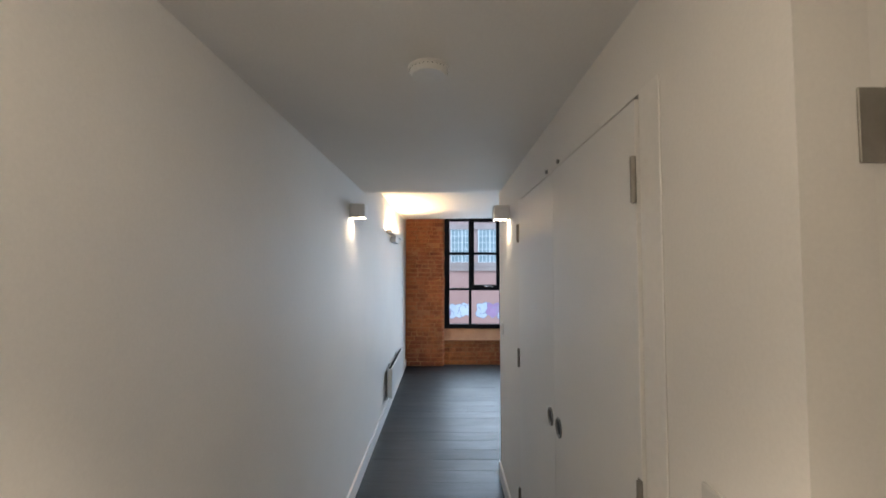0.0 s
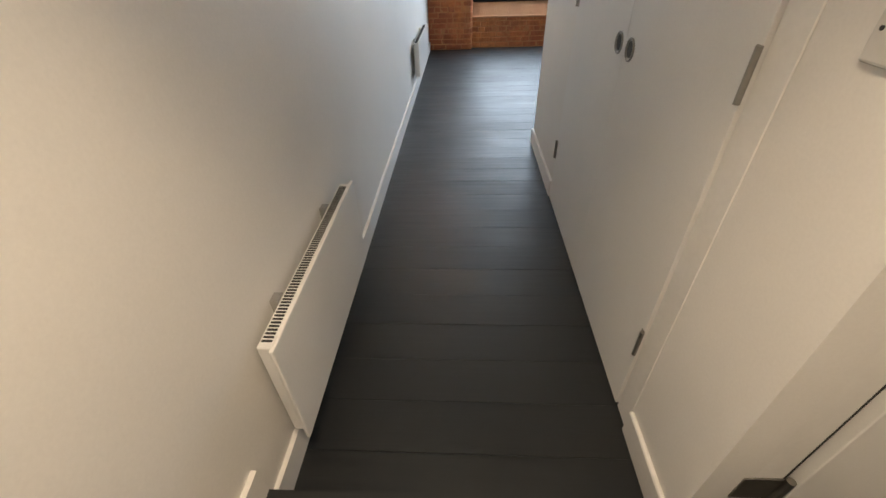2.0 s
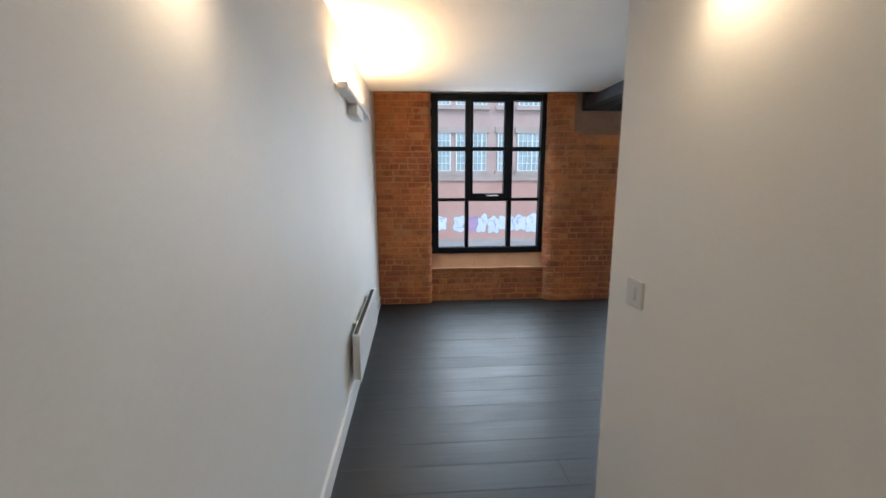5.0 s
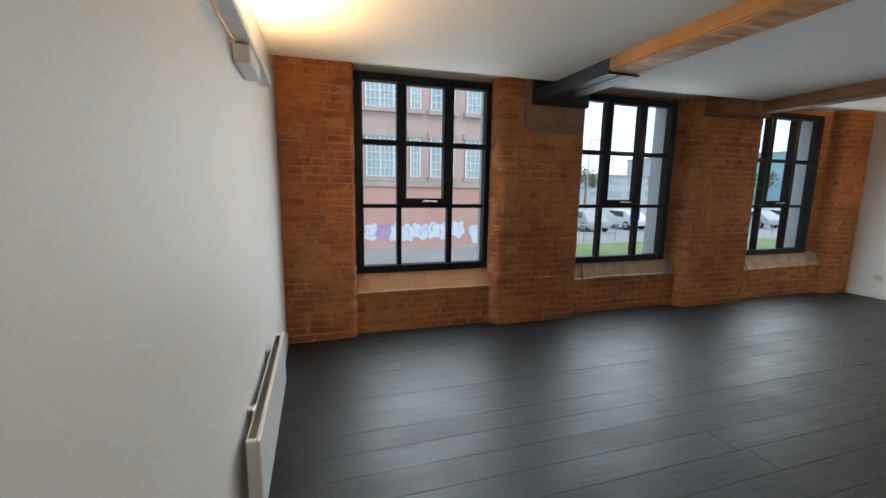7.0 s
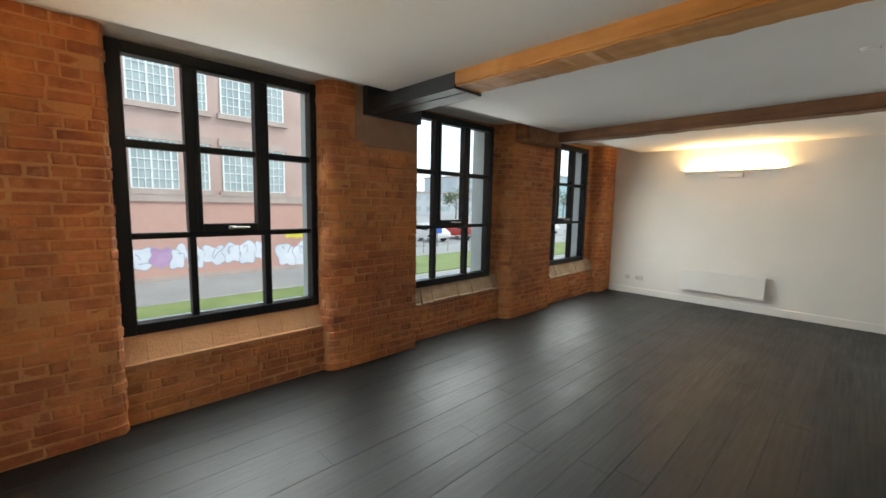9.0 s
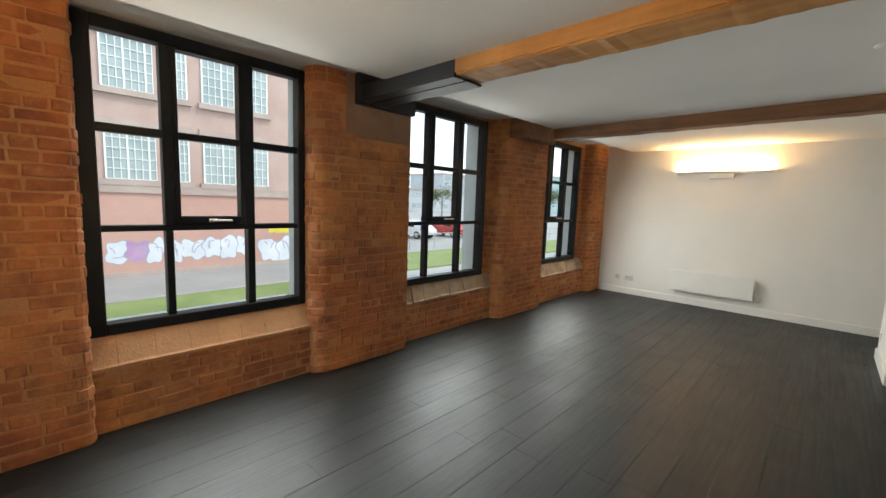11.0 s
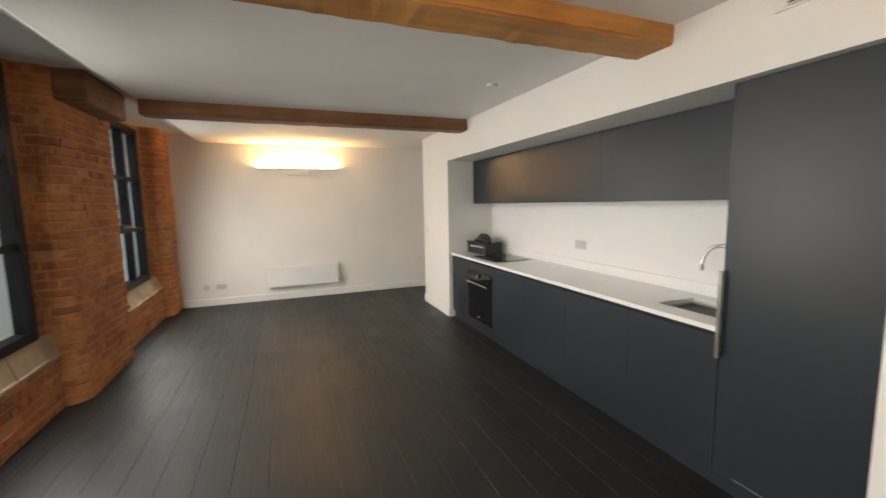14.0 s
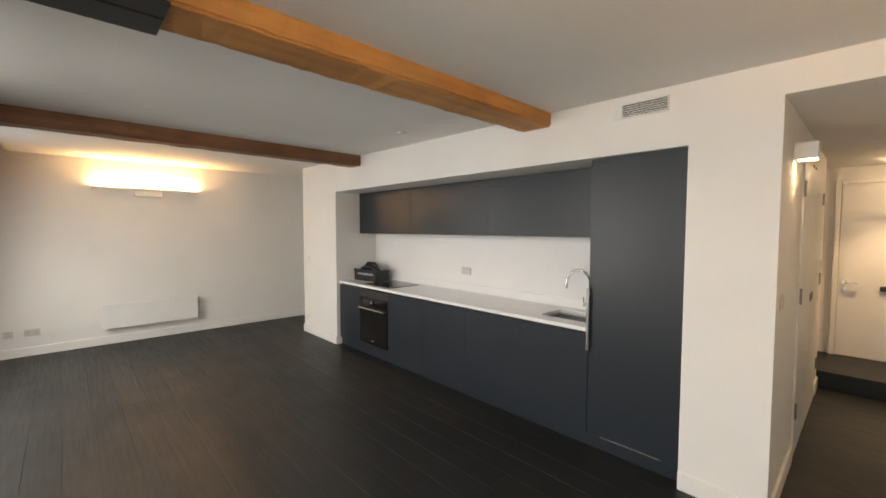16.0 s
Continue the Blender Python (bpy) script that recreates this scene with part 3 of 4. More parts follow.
# ---- lamps ----
def uplight(label, at, turn):
    """Long wall uplight: an open tray on a wall box; faces -y before it is turned."""
    u = thing("wall_uplight", label, "wall lamp", "wall uplights", at=at, turn=turn)
    t = bmesh.new()
    box(t, -0.63, 0.63, -0.078, -0.012, 2.165, 2.173, 0.002)
    box(t, -0.63, 0.63, -0.078, -0.072, 2.173, 2.205, 0.002)
    box(t, -0.63, 0.63, -0.018, -0.012, 2.173, 2.205, 0.002)
    box(t, -0.63, -0.625, -0.072, -0.018, 2.173, 2.205)
    box(t, 0.625, 0.63, -0.072, -0.018, 2.173, 2.205)
    part("tray", t, M_RAD, u)
    part("wall_box", bx(-0.165, 0.165, -0.068, -0.001, 2.085, 2.163, bev=0.005), M_RAD, u)
    part("light_tube", cy((-0.6, -0.045, 2.192), (0.6, -0.045, 2.192), 0.013, seg=12), M_LAMP, u, "glowing warm white tube")
    return u


uplight("long white wall uplight casting warm light over the end wall", (XE, 5.68, 0), -90)
uplight("long white wall uplight casting warm light over the corridor side wall", (xl(5.67), 5.67, -0.07), 90 - math.degrees(SLOPE))


def cube_lamp(at, turn):
    """Small square wall lamp that shines down; faces -y before it is turned."""
    c = thing("wall_lamp", "small square white wall lamp shining downwards", "wall lamp", "square wall lamps", at=at, turn=turn)
    s = bmesh.new()
    h, d = 0.10, 0.11
    box(s, -0.055, 0.055, -d, -0.001, h - 0.006, h, 0.002)
    box(s, -0.055, 0.055, -d, -d + 0.006, 0, h - 0.006, 0.002)
    box(s, -0.055, -0.049, -d + 0.006, -0.001, 0, h - 0.006, 0.002)
    box(s, 0.049, 0.055, -d + 0.006, -0.001, 0, h - 0.006, 0.002)
    box(s, -0.049, 0.049, -0.012, -0.001, 0, h - 0.006, 0.002)
    part("housing", s, M_RAD, c)
    part("lens", bx(-0.045, 0.045, -d + 0.008, -0.014, 0.012, 0.018), M_SPOT, c, "glowing warm lens")
    return c


cube_lamp((xl(3.38), 3.38, 2.060), 90 - math.degrees(SLOPE))
cube_lamp((XR, 3.36, 2.045), -90)


def alarm(label, x, y, z, r, h):
    a = thing("smoke_alarm", label, "smoke alarm", at=(x, y, z))
    part("base_ring", cy((0, 0, -0.010), (0, 0, -0.0005), r, seg=40), M_PLASTIC, a, smooth=True)
    part("cover", cy((0, 0, -0.010 - h), (0, 0, -0.010), r * 0.8, seg=40, r2=r * 0.93), M_PLASTIC, a, smooth=True)
    ring = bmesh.new()
    for k in range(28):
        t = k / 28 * 2 * math.pi
        box(ring, r * 0.90 * math.cos(t) - 0.002, r * 0.90 * math.cos(t) + 0.002, r * 0.90 * math.sin(t) - 0.002, r * 0.90 * math.sin(t) + 0.002, -0.0115, -0.0095)
    part("vent_ring", ring, M_SLOT, a)


alarm("round white smoke alarm on the corridor ceiling", 0.205, 1.715, ZC, 0.066, 0.016)
alarm("small round white ceiling sensor in the living room", 3.45, 4.26, zceil(4.26, 3.45) - 0.001, 0.046, 0.008)


# ---- switches and sockets ----
def plate(name, label, category, w, h, at, turn, kind, mat=None):
    """A faceplate on a wall; faces -y before it is turned."""
    p = thing(name, label, category, at=at, turn=turn)
    part("faceplate", bx(-w / 2, w / 2, -0.009, -0.0005, -h / 2, h / 2, bev=0.003, seg=2), mat or M_PLASTIC, p)
    gangs = 2 if w > 0.1 else 1
    for g in range(gangs):
        cx = (g - (gangs - 1) / 2) * 0.062
        if kind == "switch":
            part("rocker", bx(cx - 0.012, cx + 0.012, -0.014, -0.009, -0.022, 0.022, bev=0.002), mat or M_PLASTIC, p)
        else:
            pins = bmesh.new()
            for dx, dz in ((0, 0.012), (-0.011, -0.012), (0.011, -0.012)):
                box(pins, cx + dx - 0.003, cx + dx + 0.003, -0.0096, -0.0088, dz - 0.003, dz + 0.003)
            part("pin_holes", pins, M_SLOT, p)
            part("rocker", bx(cx + 0.016, cx + 0.026, -0.0125, -0.009, 0.014, 0.032, bev=0.002), mat or M_PLASTIC, p)
    return p


plate("wall_socket", "white double wall socket above the skirting", "socket", 0.146, 0.086, (XE, 6.94, 0.30), -90, "socket", M_SOCKET)
plate("wall_socket", "white single wall socket above the skirting", "socket", 0.086, 0.086, (XE, 7.15, 0.30), -90, "socket", M_SOCKET)
plate("wall_socket", "white socket low on the kitchen wall pier", "socket", 0.086, 0.086, (6.37, YK, 0.28), 180, "socket")
plate("light_switch", "white light switch on the kitchen wall pier", "switch", 0.086, 0.086, (6.36, YK, 1.16), 180, "switch")
plate("light_switch", "white light switch near the corridor's end", "switch", 0.086, 0.086, (XR, 3.68, 1.22), -90, "switch", M_GREYPL)
plate("kitchen_socket", "pale double wall socket over the worktop", "socket", 0.146, 0.086, (3.60, 3.202, 1.14), 180, "socket", M_GREYPL)
plate("wall_socket", "white fused spur plate beside the entrance heater", "socket", 0.086, 0.086, (xl(2.22), 2.22, 0.27), 90, "switch")
blank = thing("blank_plate", "pale grey blank faceplate with two screws", "wall plate", at=(XR, 1.150, 1.285), turn=-90)
part("faceplate", bx(-0.045, 0.045, -0.009, -0.0005, -0.045, 0.045, bev=0.005, seg=2), M_GREYPL, blank)
for x in (-0.03, 0.03):
    part("screw", cy((x, -0.0105, 0), (x, -0.008, 0), 0.0035, seg=10), M_SLOT, blank)


# ---- corridor cupboard ----
def cupboard_door(y0, y1, hinge_y, pull_y):
    d = thing("cupboard_door", "plain white flush cupboard door with a round recessed pull", "cupboard door", "corridor cupboard doors")
    xa, xb = XR - 0.012, XR + 0.012
    part("leaf", bx(xa, xb, y0 + 0.0008, y1 - 0.0008, 0.012, 2.102, bev=0.001), M_DOOR, d)
    side = 1 if hinge_y < (y0 + y1) / 2 else -1
    for z in (1.910, 1.165, 0.350):
        hinge = bmesh.new()
        box(hinge, xa - 0.003, xa + 0.001, hinge_y + 0.004 * side, hinge_y + 0.016 * side, z - 0.055, z + 0.055, 0.0008)
        cyl(hinge, (xa - 0.006, hinge_y, z - 0.055), (xa - 0.006, hinge_y, z + 0.055), 0.007, 12)
        part("hinge", hinge, M_HINGE, d, "satin steel butt hinge")
    ring = bmesh.new()
    seg = 28
    prof = [(0.038, 0.0), (0.038, -0.004), (0.034, -0.006), (0.028, -0.003), (0.0265, 0.0)]
    rows_ = [[ring.verts.new((xa + dx, pull_y + r * math.cos(t), 1.078 + r * math.sin(t))) for r, dx in prof] for t in np.linspace(0, 2 * math.pi, seg, endpoint=False)]
    for i in range(seg):
        for j in range(len(prof) - 1):
            ring.faces.new((rows_[i][j], rows_[i][j + 1], rows_[(i + 1) % seg][j + 1], rows_[(i + 1) % seg][j]))
    pull = part("pull_ring", ring, M_HINGE, d, "round satin steel pull", smooth=True)
    # The pull has no depth: a dark disc paints its shaded hollow.
    part("recess", cy((xa - 0.0008, pull_y, 1.078), (xa + 0.002, pull_y, 1.078), 0.0268, seg=28), M_SLOT, pull, "flat dark disc painted for the pull's shaded hollow")


cupboard_door(1.402, 2.132, 1.402, 2.072)
cupboard_door(2.132, 2.905, 2.905, 2.194)
for y in (2.07, 2.25):
    c = thing("door_catch", "small round catch over the cupboard doors", "catch", "cupboard catches", at=(XR, y, 2.130))
    part("button", cy((-0.010, 0, 0), (-0.0005, 0, 0), 0.009, seg=14), M_HINGE, c)
trim = bmesh.new()
box(trim, XR - 0.004, XR, 1.310, 1.398, 0, 2.120, 0.002)
box(trim, XR - 0.004, XR, 2.912, 2.935, 0, 2.120, 0.002)
fixed("trim_cupboard", trim, M_TRIM, "thin white edging around the cupboard doors", "trim")

# ---- side door by the entrance, entrance door ----
sd = thing("door_side", "open-sided white door frame with steel hinges beside the entrance", "door frame", kind="structure")
part("frame_board", bx(XR + 0.004, 0.885, 0.987, 1.01, STEP, ZC - 0.002, bev=0.003), M_TRIM, sd)
# Near-black strip paints the shade of the gap beside the leaf.
part("gap_shade_strip", bx(0.885, 0.915, 1.003, 1.01, STEP, ZC - 0.002), M_SLOT, sd, "dark strip painted for the shade between door and frame")
part("leaf", bx(0.915, 1.148, 0.975, 1.009, STEP + 0.008, 2.30, bev=0.002), M_DOOR, sd)
for z in (1.890, 0.330):
    hb = bmesh.new()
    box(hb, 0.795, 0.885, 0.982, 0.987, z - 0.05, z + 0.05, 0.001)
    cyl(hb, (0.894, 0.978, z - 0.055), (0.894, 0.978, z + 0.055), 0.010, 14)
    part("hinge", hb, M_HINGE, sd, "satin steel butt hinge")

ed = thing("door_entrance", "closed plain white entrance door with a lever handle", "door", kind="structure")
part("leaf", bx(-0.25, 0.62, 0.105, 0.145, STEP + 0.008, 2.14, bev=0.002), M_DOOR, ed)
lever = bmesh.new()
cyl(lever, (0.565, 0.145, 1.03), (0.565, 0.153, 1.03), 0.026, 24)
cyl(lever, (0.565, 0.150, 1.03), (0.565, 0.195, 1.03), 0.010, 14)
cyl(lever, (0.567, 0.192, 1.03), (0.44, 0.192, 1.025), 0.009, 14)
part("lever_handle", lever, M_CHROME, ed, "satin chrome lever handle")
part("lock_plate", cy((0.565, 0.145, 0.945), (0.565, 0.155, 0.945), 0.024, seg=24), M_CHROME, ed)
part("letter_flap", bx(-0.03, 0.29, 0.145, 0.175, 0.955, 1.01, bev=0.010, seg=2), M_BLACKPL, ed, "black letter flap cover")
ef = bmesh.new()
box(ef, 0.624, 0.67, 0.10, 0.158, STEP, 2.19, 0.003)
box(ef, -0.30, -0.254, 0.10, 0.158, STEP, 2.19, 0.003)
box(ef, -0.254, 0.624, 0.10, 0.158, 2.144, 2.19, 0.003)
fixed("trim_entrance", ef, M_TRIM, "white painted frame around the entrance door", "trim")

# ---- kitchen ----
KX0, KX1, KF = 1.160, 5.480, 3.800
KB = 3.193


def base_unit(x0, x1, label, doors=1):
    u = thing("base_cabinet", label, "cabinet", "kitchen base cabinets")
    part("carcass", bx(x0 + 0.001, x1 - 0.001, KB, KF - 0.022, 0.10, 0.858), M_CABDARK, u)
    n = doors
    for i in range(n):
        a, b = x0 + (x1 - x0) * i / n, x0 + (x1 - x0) * (i + 1) / n
        part("door", bx(a + 0.0006, b - 0.0006, KF - 0.020, KF, 0.10, 0.845, bev=0.0005), M_CAB, u)
    return u


base_unit(1.795, 2.40, "slate grey handleless base cabinet under the sink")
base_unit(2.40, 3.05, "slate grey handleless kitchen base cabinet")
base_unit(3.05, 3.70, "slate grey handleless kitchen base cabinet")
base_unit(3.70, 4.335, "slate grey handleless kitchen base cabinet")
base_unit(4.965, KX1, "narrow slate grey base cabinet at the run's end")
oc = thing("oven_cabinet", "slate grey oven housing cabinet with panels over and under", "cabinet")
part("carcass", bx(4.336, 4.964, KB, KF - 0.60 + 0.03, 0.10, 0.858), M_CABDARK, oc)
part("lower_panel", bx(4.3362, 4.9638, KF - 0.020, KF, 0.10, 0.142, bev=0.001), M_CAB, oc)
part("upper_panel", bx(4.3362, 4.9638, KF - 0.020, KF, 0.752, 0.845, bev=0.001), M_CAB, oc)
tall = thing("tall_cabinet", "full height slate grey fridge cabinet with a long bar handle", "cabinet")
part("carcass", bx(KX0, 1.793, KB, KF - 0.022, 0.10, 2.13), M_CABDARK, tall)
part("door", bx(KX0 + 0.002, 1.7915, KF - 0.020, KF, 0.10, 2.130, bev=0.0015), M_CAB, tall)
hd = bmesh.new()
box(hd, 1.775, 1.797, KF + 0.022, KF + 0.034, 0.735, 1.20, 0.003)
for z in (0.78, 1.155):
    box(hd, 1.780, 1.792, KF, KF + 0.023, z - 0.008, z + 0.008, 0.001)
part("bar_handle", hd, M_HINGE, tall, "long brushed steel bar handle")
part("vent_strip", bx(1.28, 1.68, KF - 0.001, KF + 0.004, 0.104, 0.112, bev=0.001), M_CHROME, tall, "thin steel vent strip")
pl = thing("plinth", "dark recessed plinth under the kitchen cabinets", "plinth", kind="structure")
part("board", bx(KX0, KX1, KF - 0.045, KF - 0.025, 0.0, 0.099), M_CAB, pl)

wt = thing("worktop", "continuous white stone kitchen worktop with upstand", "worktop")
top = bmesh.new()
SX0, SX1, SY0, SY1 = 1.86, 2.30, 3.33, 3.66
outline = [[(1.795, KB), (KX1, KB), (KX1, KF + 0.02), (1.795, KF + 0.02)], [(SX0, SY0), (SX1, SY0), (SX1, SY1), (SX0, SY1)]]
lo, hi = ([[top.verts.new((x, y, z)) for x, y in ring] for ring in outline] for z in (0.872, 0.90))
for i in range(4):
    k = (i + 1) % 4
    for ring in (lo, hi):
        top.faces.new((ring[0][i], ring[0][k], ring[1][k], ring[1][i]))
    for j in (0, 1):
        top.faces.new((lo[j][i], lo[j][k], hi[j][k], hi[j][i]))
part("slab", top, M_TOP, wt)
part("upstand", bx(1.795, KX1, KB, KB + 0.018, 0.90, 0.985, bev=0.002), M_SPLASH, wt)
fixed("splashback", bx(1.795, KX1, 3.19, 3.196, 0.985, 1.565), M_SPLASH, "plain white kitchen splashback", "splashback")

sink = thing("sink", "square stainless steel undermounted kitchen sink", "sink")
bowl = bmesh.new()
box(bowl, SX0 - 0.012, SX0, SY0 - 0.012, SY1 + 0.012, 0.70, 0.872)
box(bowl, SX1, SX1 + 0.012, SY0 - 0.012, SY1 + 0.012, 0.70, 0.872)
box(bowl, SX0, SX1, SY0 - 0.012, SY0, 0.70, 0.872)
box(bowl, SX0, SX1, SY1, SY1 + 0.012, 0.70, 0.872)
box(bowl, SX0, SX1, SY0, SY1, 0.69, 0.702)
part("bowl", bowl, M_SINK, sink)
part("drain", cy((2.08, 3.44, 0.702), (2.08, 3.44, 0.706), 0.04, seg=24), M_HINGE, sink)

tap = thing("kitchen_tap", "tall chrome swan-neck mixer tap behind the sink", "tap", at=(2.05, 3.275, 0.90))
part("base", cy((0, 0, 0), (0, 0, 0.012), 0.027, seg=24), M_CHROME, tap, smooth=True)
part("body", cy((0, 0, 0.012), (0, 0, 0.10), 0.021, seg=24), M_CHROME, tap, smooth=True)
neck = [(0, 0, 0.08), (0, 0, 0.27)] + [(0.085 - 0.085 * math.cos(t), 0.03 * t, 0.27 + 0.10 * math.sin(t)) for t in np.linspace(0.15, math.pi, 14)] + [(0.172, 0.096, 0.235)]
part("swan_neck", tube(neck, 0.0115, 14), M_CHROME, tap, smooth=True)
part("spout_tip", cy((0.172, 0.096, 0.205), (0.172, 0.096, 0.245), 0.014, seg=18), M_CHROME, tap, smooth=True)
lv = bmesh.new()
cyl(lv, (0.015, 0, 0.06), (0.055, 0.0, 0.06), 0.015, 16)
cyl(lv, (0.050, 0, 0.06), (0.058, 0.004, 0.125), 0.005, 10)
part("lever", lv, M_CHROME, tap, smooth=True)

hob = thing("hob", "flush black glass induction hob on the worktop", "hob", at=(0, 0, 0.9005))
part("glass_top", bx(4.36, 4.95, 3.28, 3.74, 0, 0.006, bev=0.002), M_BLACKGLASS, hob)
for cx, cy0, r in ((4.50, 3.40, 0.075), (4.50, 3.62, 0.09), (4.80, 3.40, 0.09), (4.80, 3.62, 0.075)):
    ring = bmesh.new()
    bmesh.ops.create_circle(ring, cap_ends=False, segments=40, radius=r, matrix=Matrix.Translation((cx, cy0, 0.0064)))
    outer = [v for v in ring.verts]
    inner = [ring.verts.new((cx + (v.co.x - cx) * 0.975, cy0 + (v.co.y - cy0) * 0.975, 0.0064)) for v in outer]
    for i in range(len(outer)):
        k = (i + 1) % len(outer)
        ring.faces.new((outer[i], outer[k], inner[k], inner[i]))
    part("zone_ring", ring, M_GREYPL, hob, "thin grey cooking zone mark")

oven = thing("oven", "built-in black glass oven with a steel bar handle", "oven")
part("body", bx(4.345, 4.955, 3.25, KF - 0.012, 0.146, 0.748), M_SLOT, oven)
od = part("oven_door", bx(4.348, 4.952, KF - 0.012, KF + 0.008, 0.150, 0.640, bev=0.003), M_BLACKGLASS, oven, "black glass oven door")
part("control_panel", bx(4.348, 4.952, KF - 0.012, KF + 0.008, 0.646, 0.746, bev=0.003), M_BLACKGLASS, oven, "black control panel")
ohb = bmesh.new()
cyl(ohb, (4.375, KF + 0.045, 0.612), (4.925, KF + 0.045, 0.612), 0.011, 16)
for x in (4.41, 4.89):
    cyl(ohb, (x, KF + 0.006, 0.612), (x, KF + 0.045, 0.612), 0.007, 12)
part("bar_handle", ohb, M_CHROME, od, "brushed steel bar handle", smooth=True)
knob = bmesh.new()
cyl(knob, (4.65, KF + 0.008, 0.70), (4.65, KF + 0.030, 0.70), 0.022, 28)
part("knob", knob, M_CHROME, oven, "round steel control knob", smooth=True)
part("display", bx(4.72, 4.86, KF + 0.008, KF + 0.0092, 0.684, 0.716), M_SLOT, oven)
part("badge", bx(4.62, 4.68, KF + 0.008, KF + 0.0092, 0.20, 0.208), M_CASEGREY, oven, "small pale badge")

for x0, x1 in ((1.795, 3.05), (3.05, 4.30), (4.30, KX1)):
    u = thing("wall_cabinet", "slate grey handleless kitchen wall cabinet", "cabinet", "kitchen wall cabinets")
    part("carcass", bx(x0 + 0.001, x1 - 0.001, KB + 0.004, 3.452, 1.568, 2.130), M_CABDARK, u)
    part("door", bx(x0 + 0.0008, x1 - 0.0008, 3.453, 3.472, 1.560, 2.130, bev=0.0005), M_CAB, u)

# Unseen glowing fitting added to brighten walls and ceiling near the entrance.
dl = thing("added_ceiling_light", "unseen round opal ceiling light added over the entrance step", "ceiling light", at=(0.13, 0.62, ZC))
part("base_ring", cy((0, 0, -0.012), (0, 0, -0.0005), 0.105, seg=40), M_PLASTIC, dl, smooth=True)
part("diffuser", cy((0, 0, -0.085), (0, 0, -0.020), 0.095, seg=40, r2=0.11), M_OPAL, dl, "glowing opal diffuser", smooth=True)
sp = thing("downlight", "small round recessed downlight in the kitchen soffit", "downlight", at=(3.37, 3.66, 2.1355))
ring = bmesh.new()
cyl(ring, (0, 0, -0.004), (0, 0, -0.0005), 0.042, 32)
part("bezel", ring, M_PLASTIC, sp, smooth=True)
part("lens", cy((0, 0, -0.0055), (0, 0, -0.004), 0.028, seg=24), M_GREYPL, sp)

vent = thing("air_vent", "white wall vent with horizontal slats over the kitchen", "air vent", at=(-0.045, YK, -0.022))
fr = bmesh.new()
for args in ((1.31, 1.65, 2.475, 2.487), (1.31, 1.65, 2.388, 2.400), (1.31, 1.322, 2.400, 2.475), (1.60, 1.65, 2.400, 2.475)):
    box(fr, args[0], args[1], 0.0005, 0.012, args[2], args[3], 0.002)
part("frame", fr, M_PLASTIC, vent)
part("backing", bx(1.322, 1.60, 0.0005, 0.002, 2.40, 2.475), M_SLOT, vent)
for i in range(5):
    part("slat", bx(1.322, 1.60, 0.002, 0.010, 2.405 + i * 0.014, 2.411 + i * 0.014, bev=0.001), M_PLASTIC, vent)

# a black carry case on the worktop
case = thing("tool_case", "open-topped black plastic carry case on the worktop", "carry case", at=(5.225, 3.44, 0.9005), turn=4)
case.scale = (1.18, 1.15, 1.2)
tub = bmesh.new()
box(tub, -0.20, 0.20, -0.11, 0.11, 0, 0.012, 0.004)
box(tub, -0.20, 0.20, 0.098, 0.11, 0.012, 0.125, 0.004)
box(tub, -0.20, 0.20, -0.11, -0.098, 0.012, 0.125, 0.004)
box(tub, -0.20, -0.188, -0.098, 0.098, 0.012, 0.125, 0.004)
box(tub, 0.188, 0.20, -0.098, 0.098, 0.012, 0.125, 0.004)
part("tub", tub, M_BLACKPL, case)
part("rim", bx(-0.207, 0.207, 0.105, 0.117, 0.112, 0.132, bev=0.004), M_BLACKPL, case)
for i in range(7):
    part("print_bar", bx(0.13 - i * 0.043 - 0.033, 0.13 - i * 0.043, 0.110, 0.1112, 0.070, 0.088), M_CASEGREY, case, "pale printed lettering bar")
part("carry_handle", tube([(-0.12, 0, 0.10), (-0.11, 0, 0.17), (-0.06, 0, 0.20), (0.06, 0, 0.20), (0.11, 0, 0.17), (0.12, 0, 0.10)], 0.016, 12), M_BLACKPL, case, smooth=True)
part("tool", tube([(-0.17, 0.03, 0.11), (-0.05, 0.05, 0.16), (0.05, 0.04, 0.15), (0.15, 0.02, 0.12)], 0.032, 12), M_BLACKPL, case, smooth=True)
part("tool", tube([(-0.15, -0.05, 0.09), (0.0, -0.04, 0.15), (0.14, -0.05, 0.10)], 0.04, 12), M_CASEGREY, case, "grey tool top", smooth=True)


# ---- outside ----
GZ = -1.5
M_GRASS = surface("short_grass", (0.13, 0.19, 0.06), (0.22, 0.28, 0.11), 0.9, 0.6, 20, 0.5, dist=0.02)
M_ASPHALT = surface("wet_asphalt", (0.25, 0.26, 0.26), (0.33, 0.335, 0.335), 0.6, 0.5, 30, 0.3)
M_PAVE = surface("pale_paving", (0.28, 0.28, 0.27), (0.38, 0.37, 0.36), 0.8, 0.8, 25, 0.3)
M_MILL = surface("weathered_mill_brick", (0.45, 0.31, 0.28), (0.53, 0.39, 0.355), 0.9, 0.7, 12, 0.4)
M_MILLRED = surface("painted_red_brick", (0.50, 0.28, 0.24), (0.57, 0.35, 0.30), 0.85, 0.5, 12, 0.4)
M_BAND = surface("pale_stone_band", (0.40, 0.31, 0.28), (0.48, 0.39, 0.36), 0.9, 1.0, 10, 0.2)
M_MILLGLASS = surface("dusty_factory_glass", (0.28, 0.36, 0.38), (0.44, 0.52, 0.54), 0.25, 0.8, 6, 0)
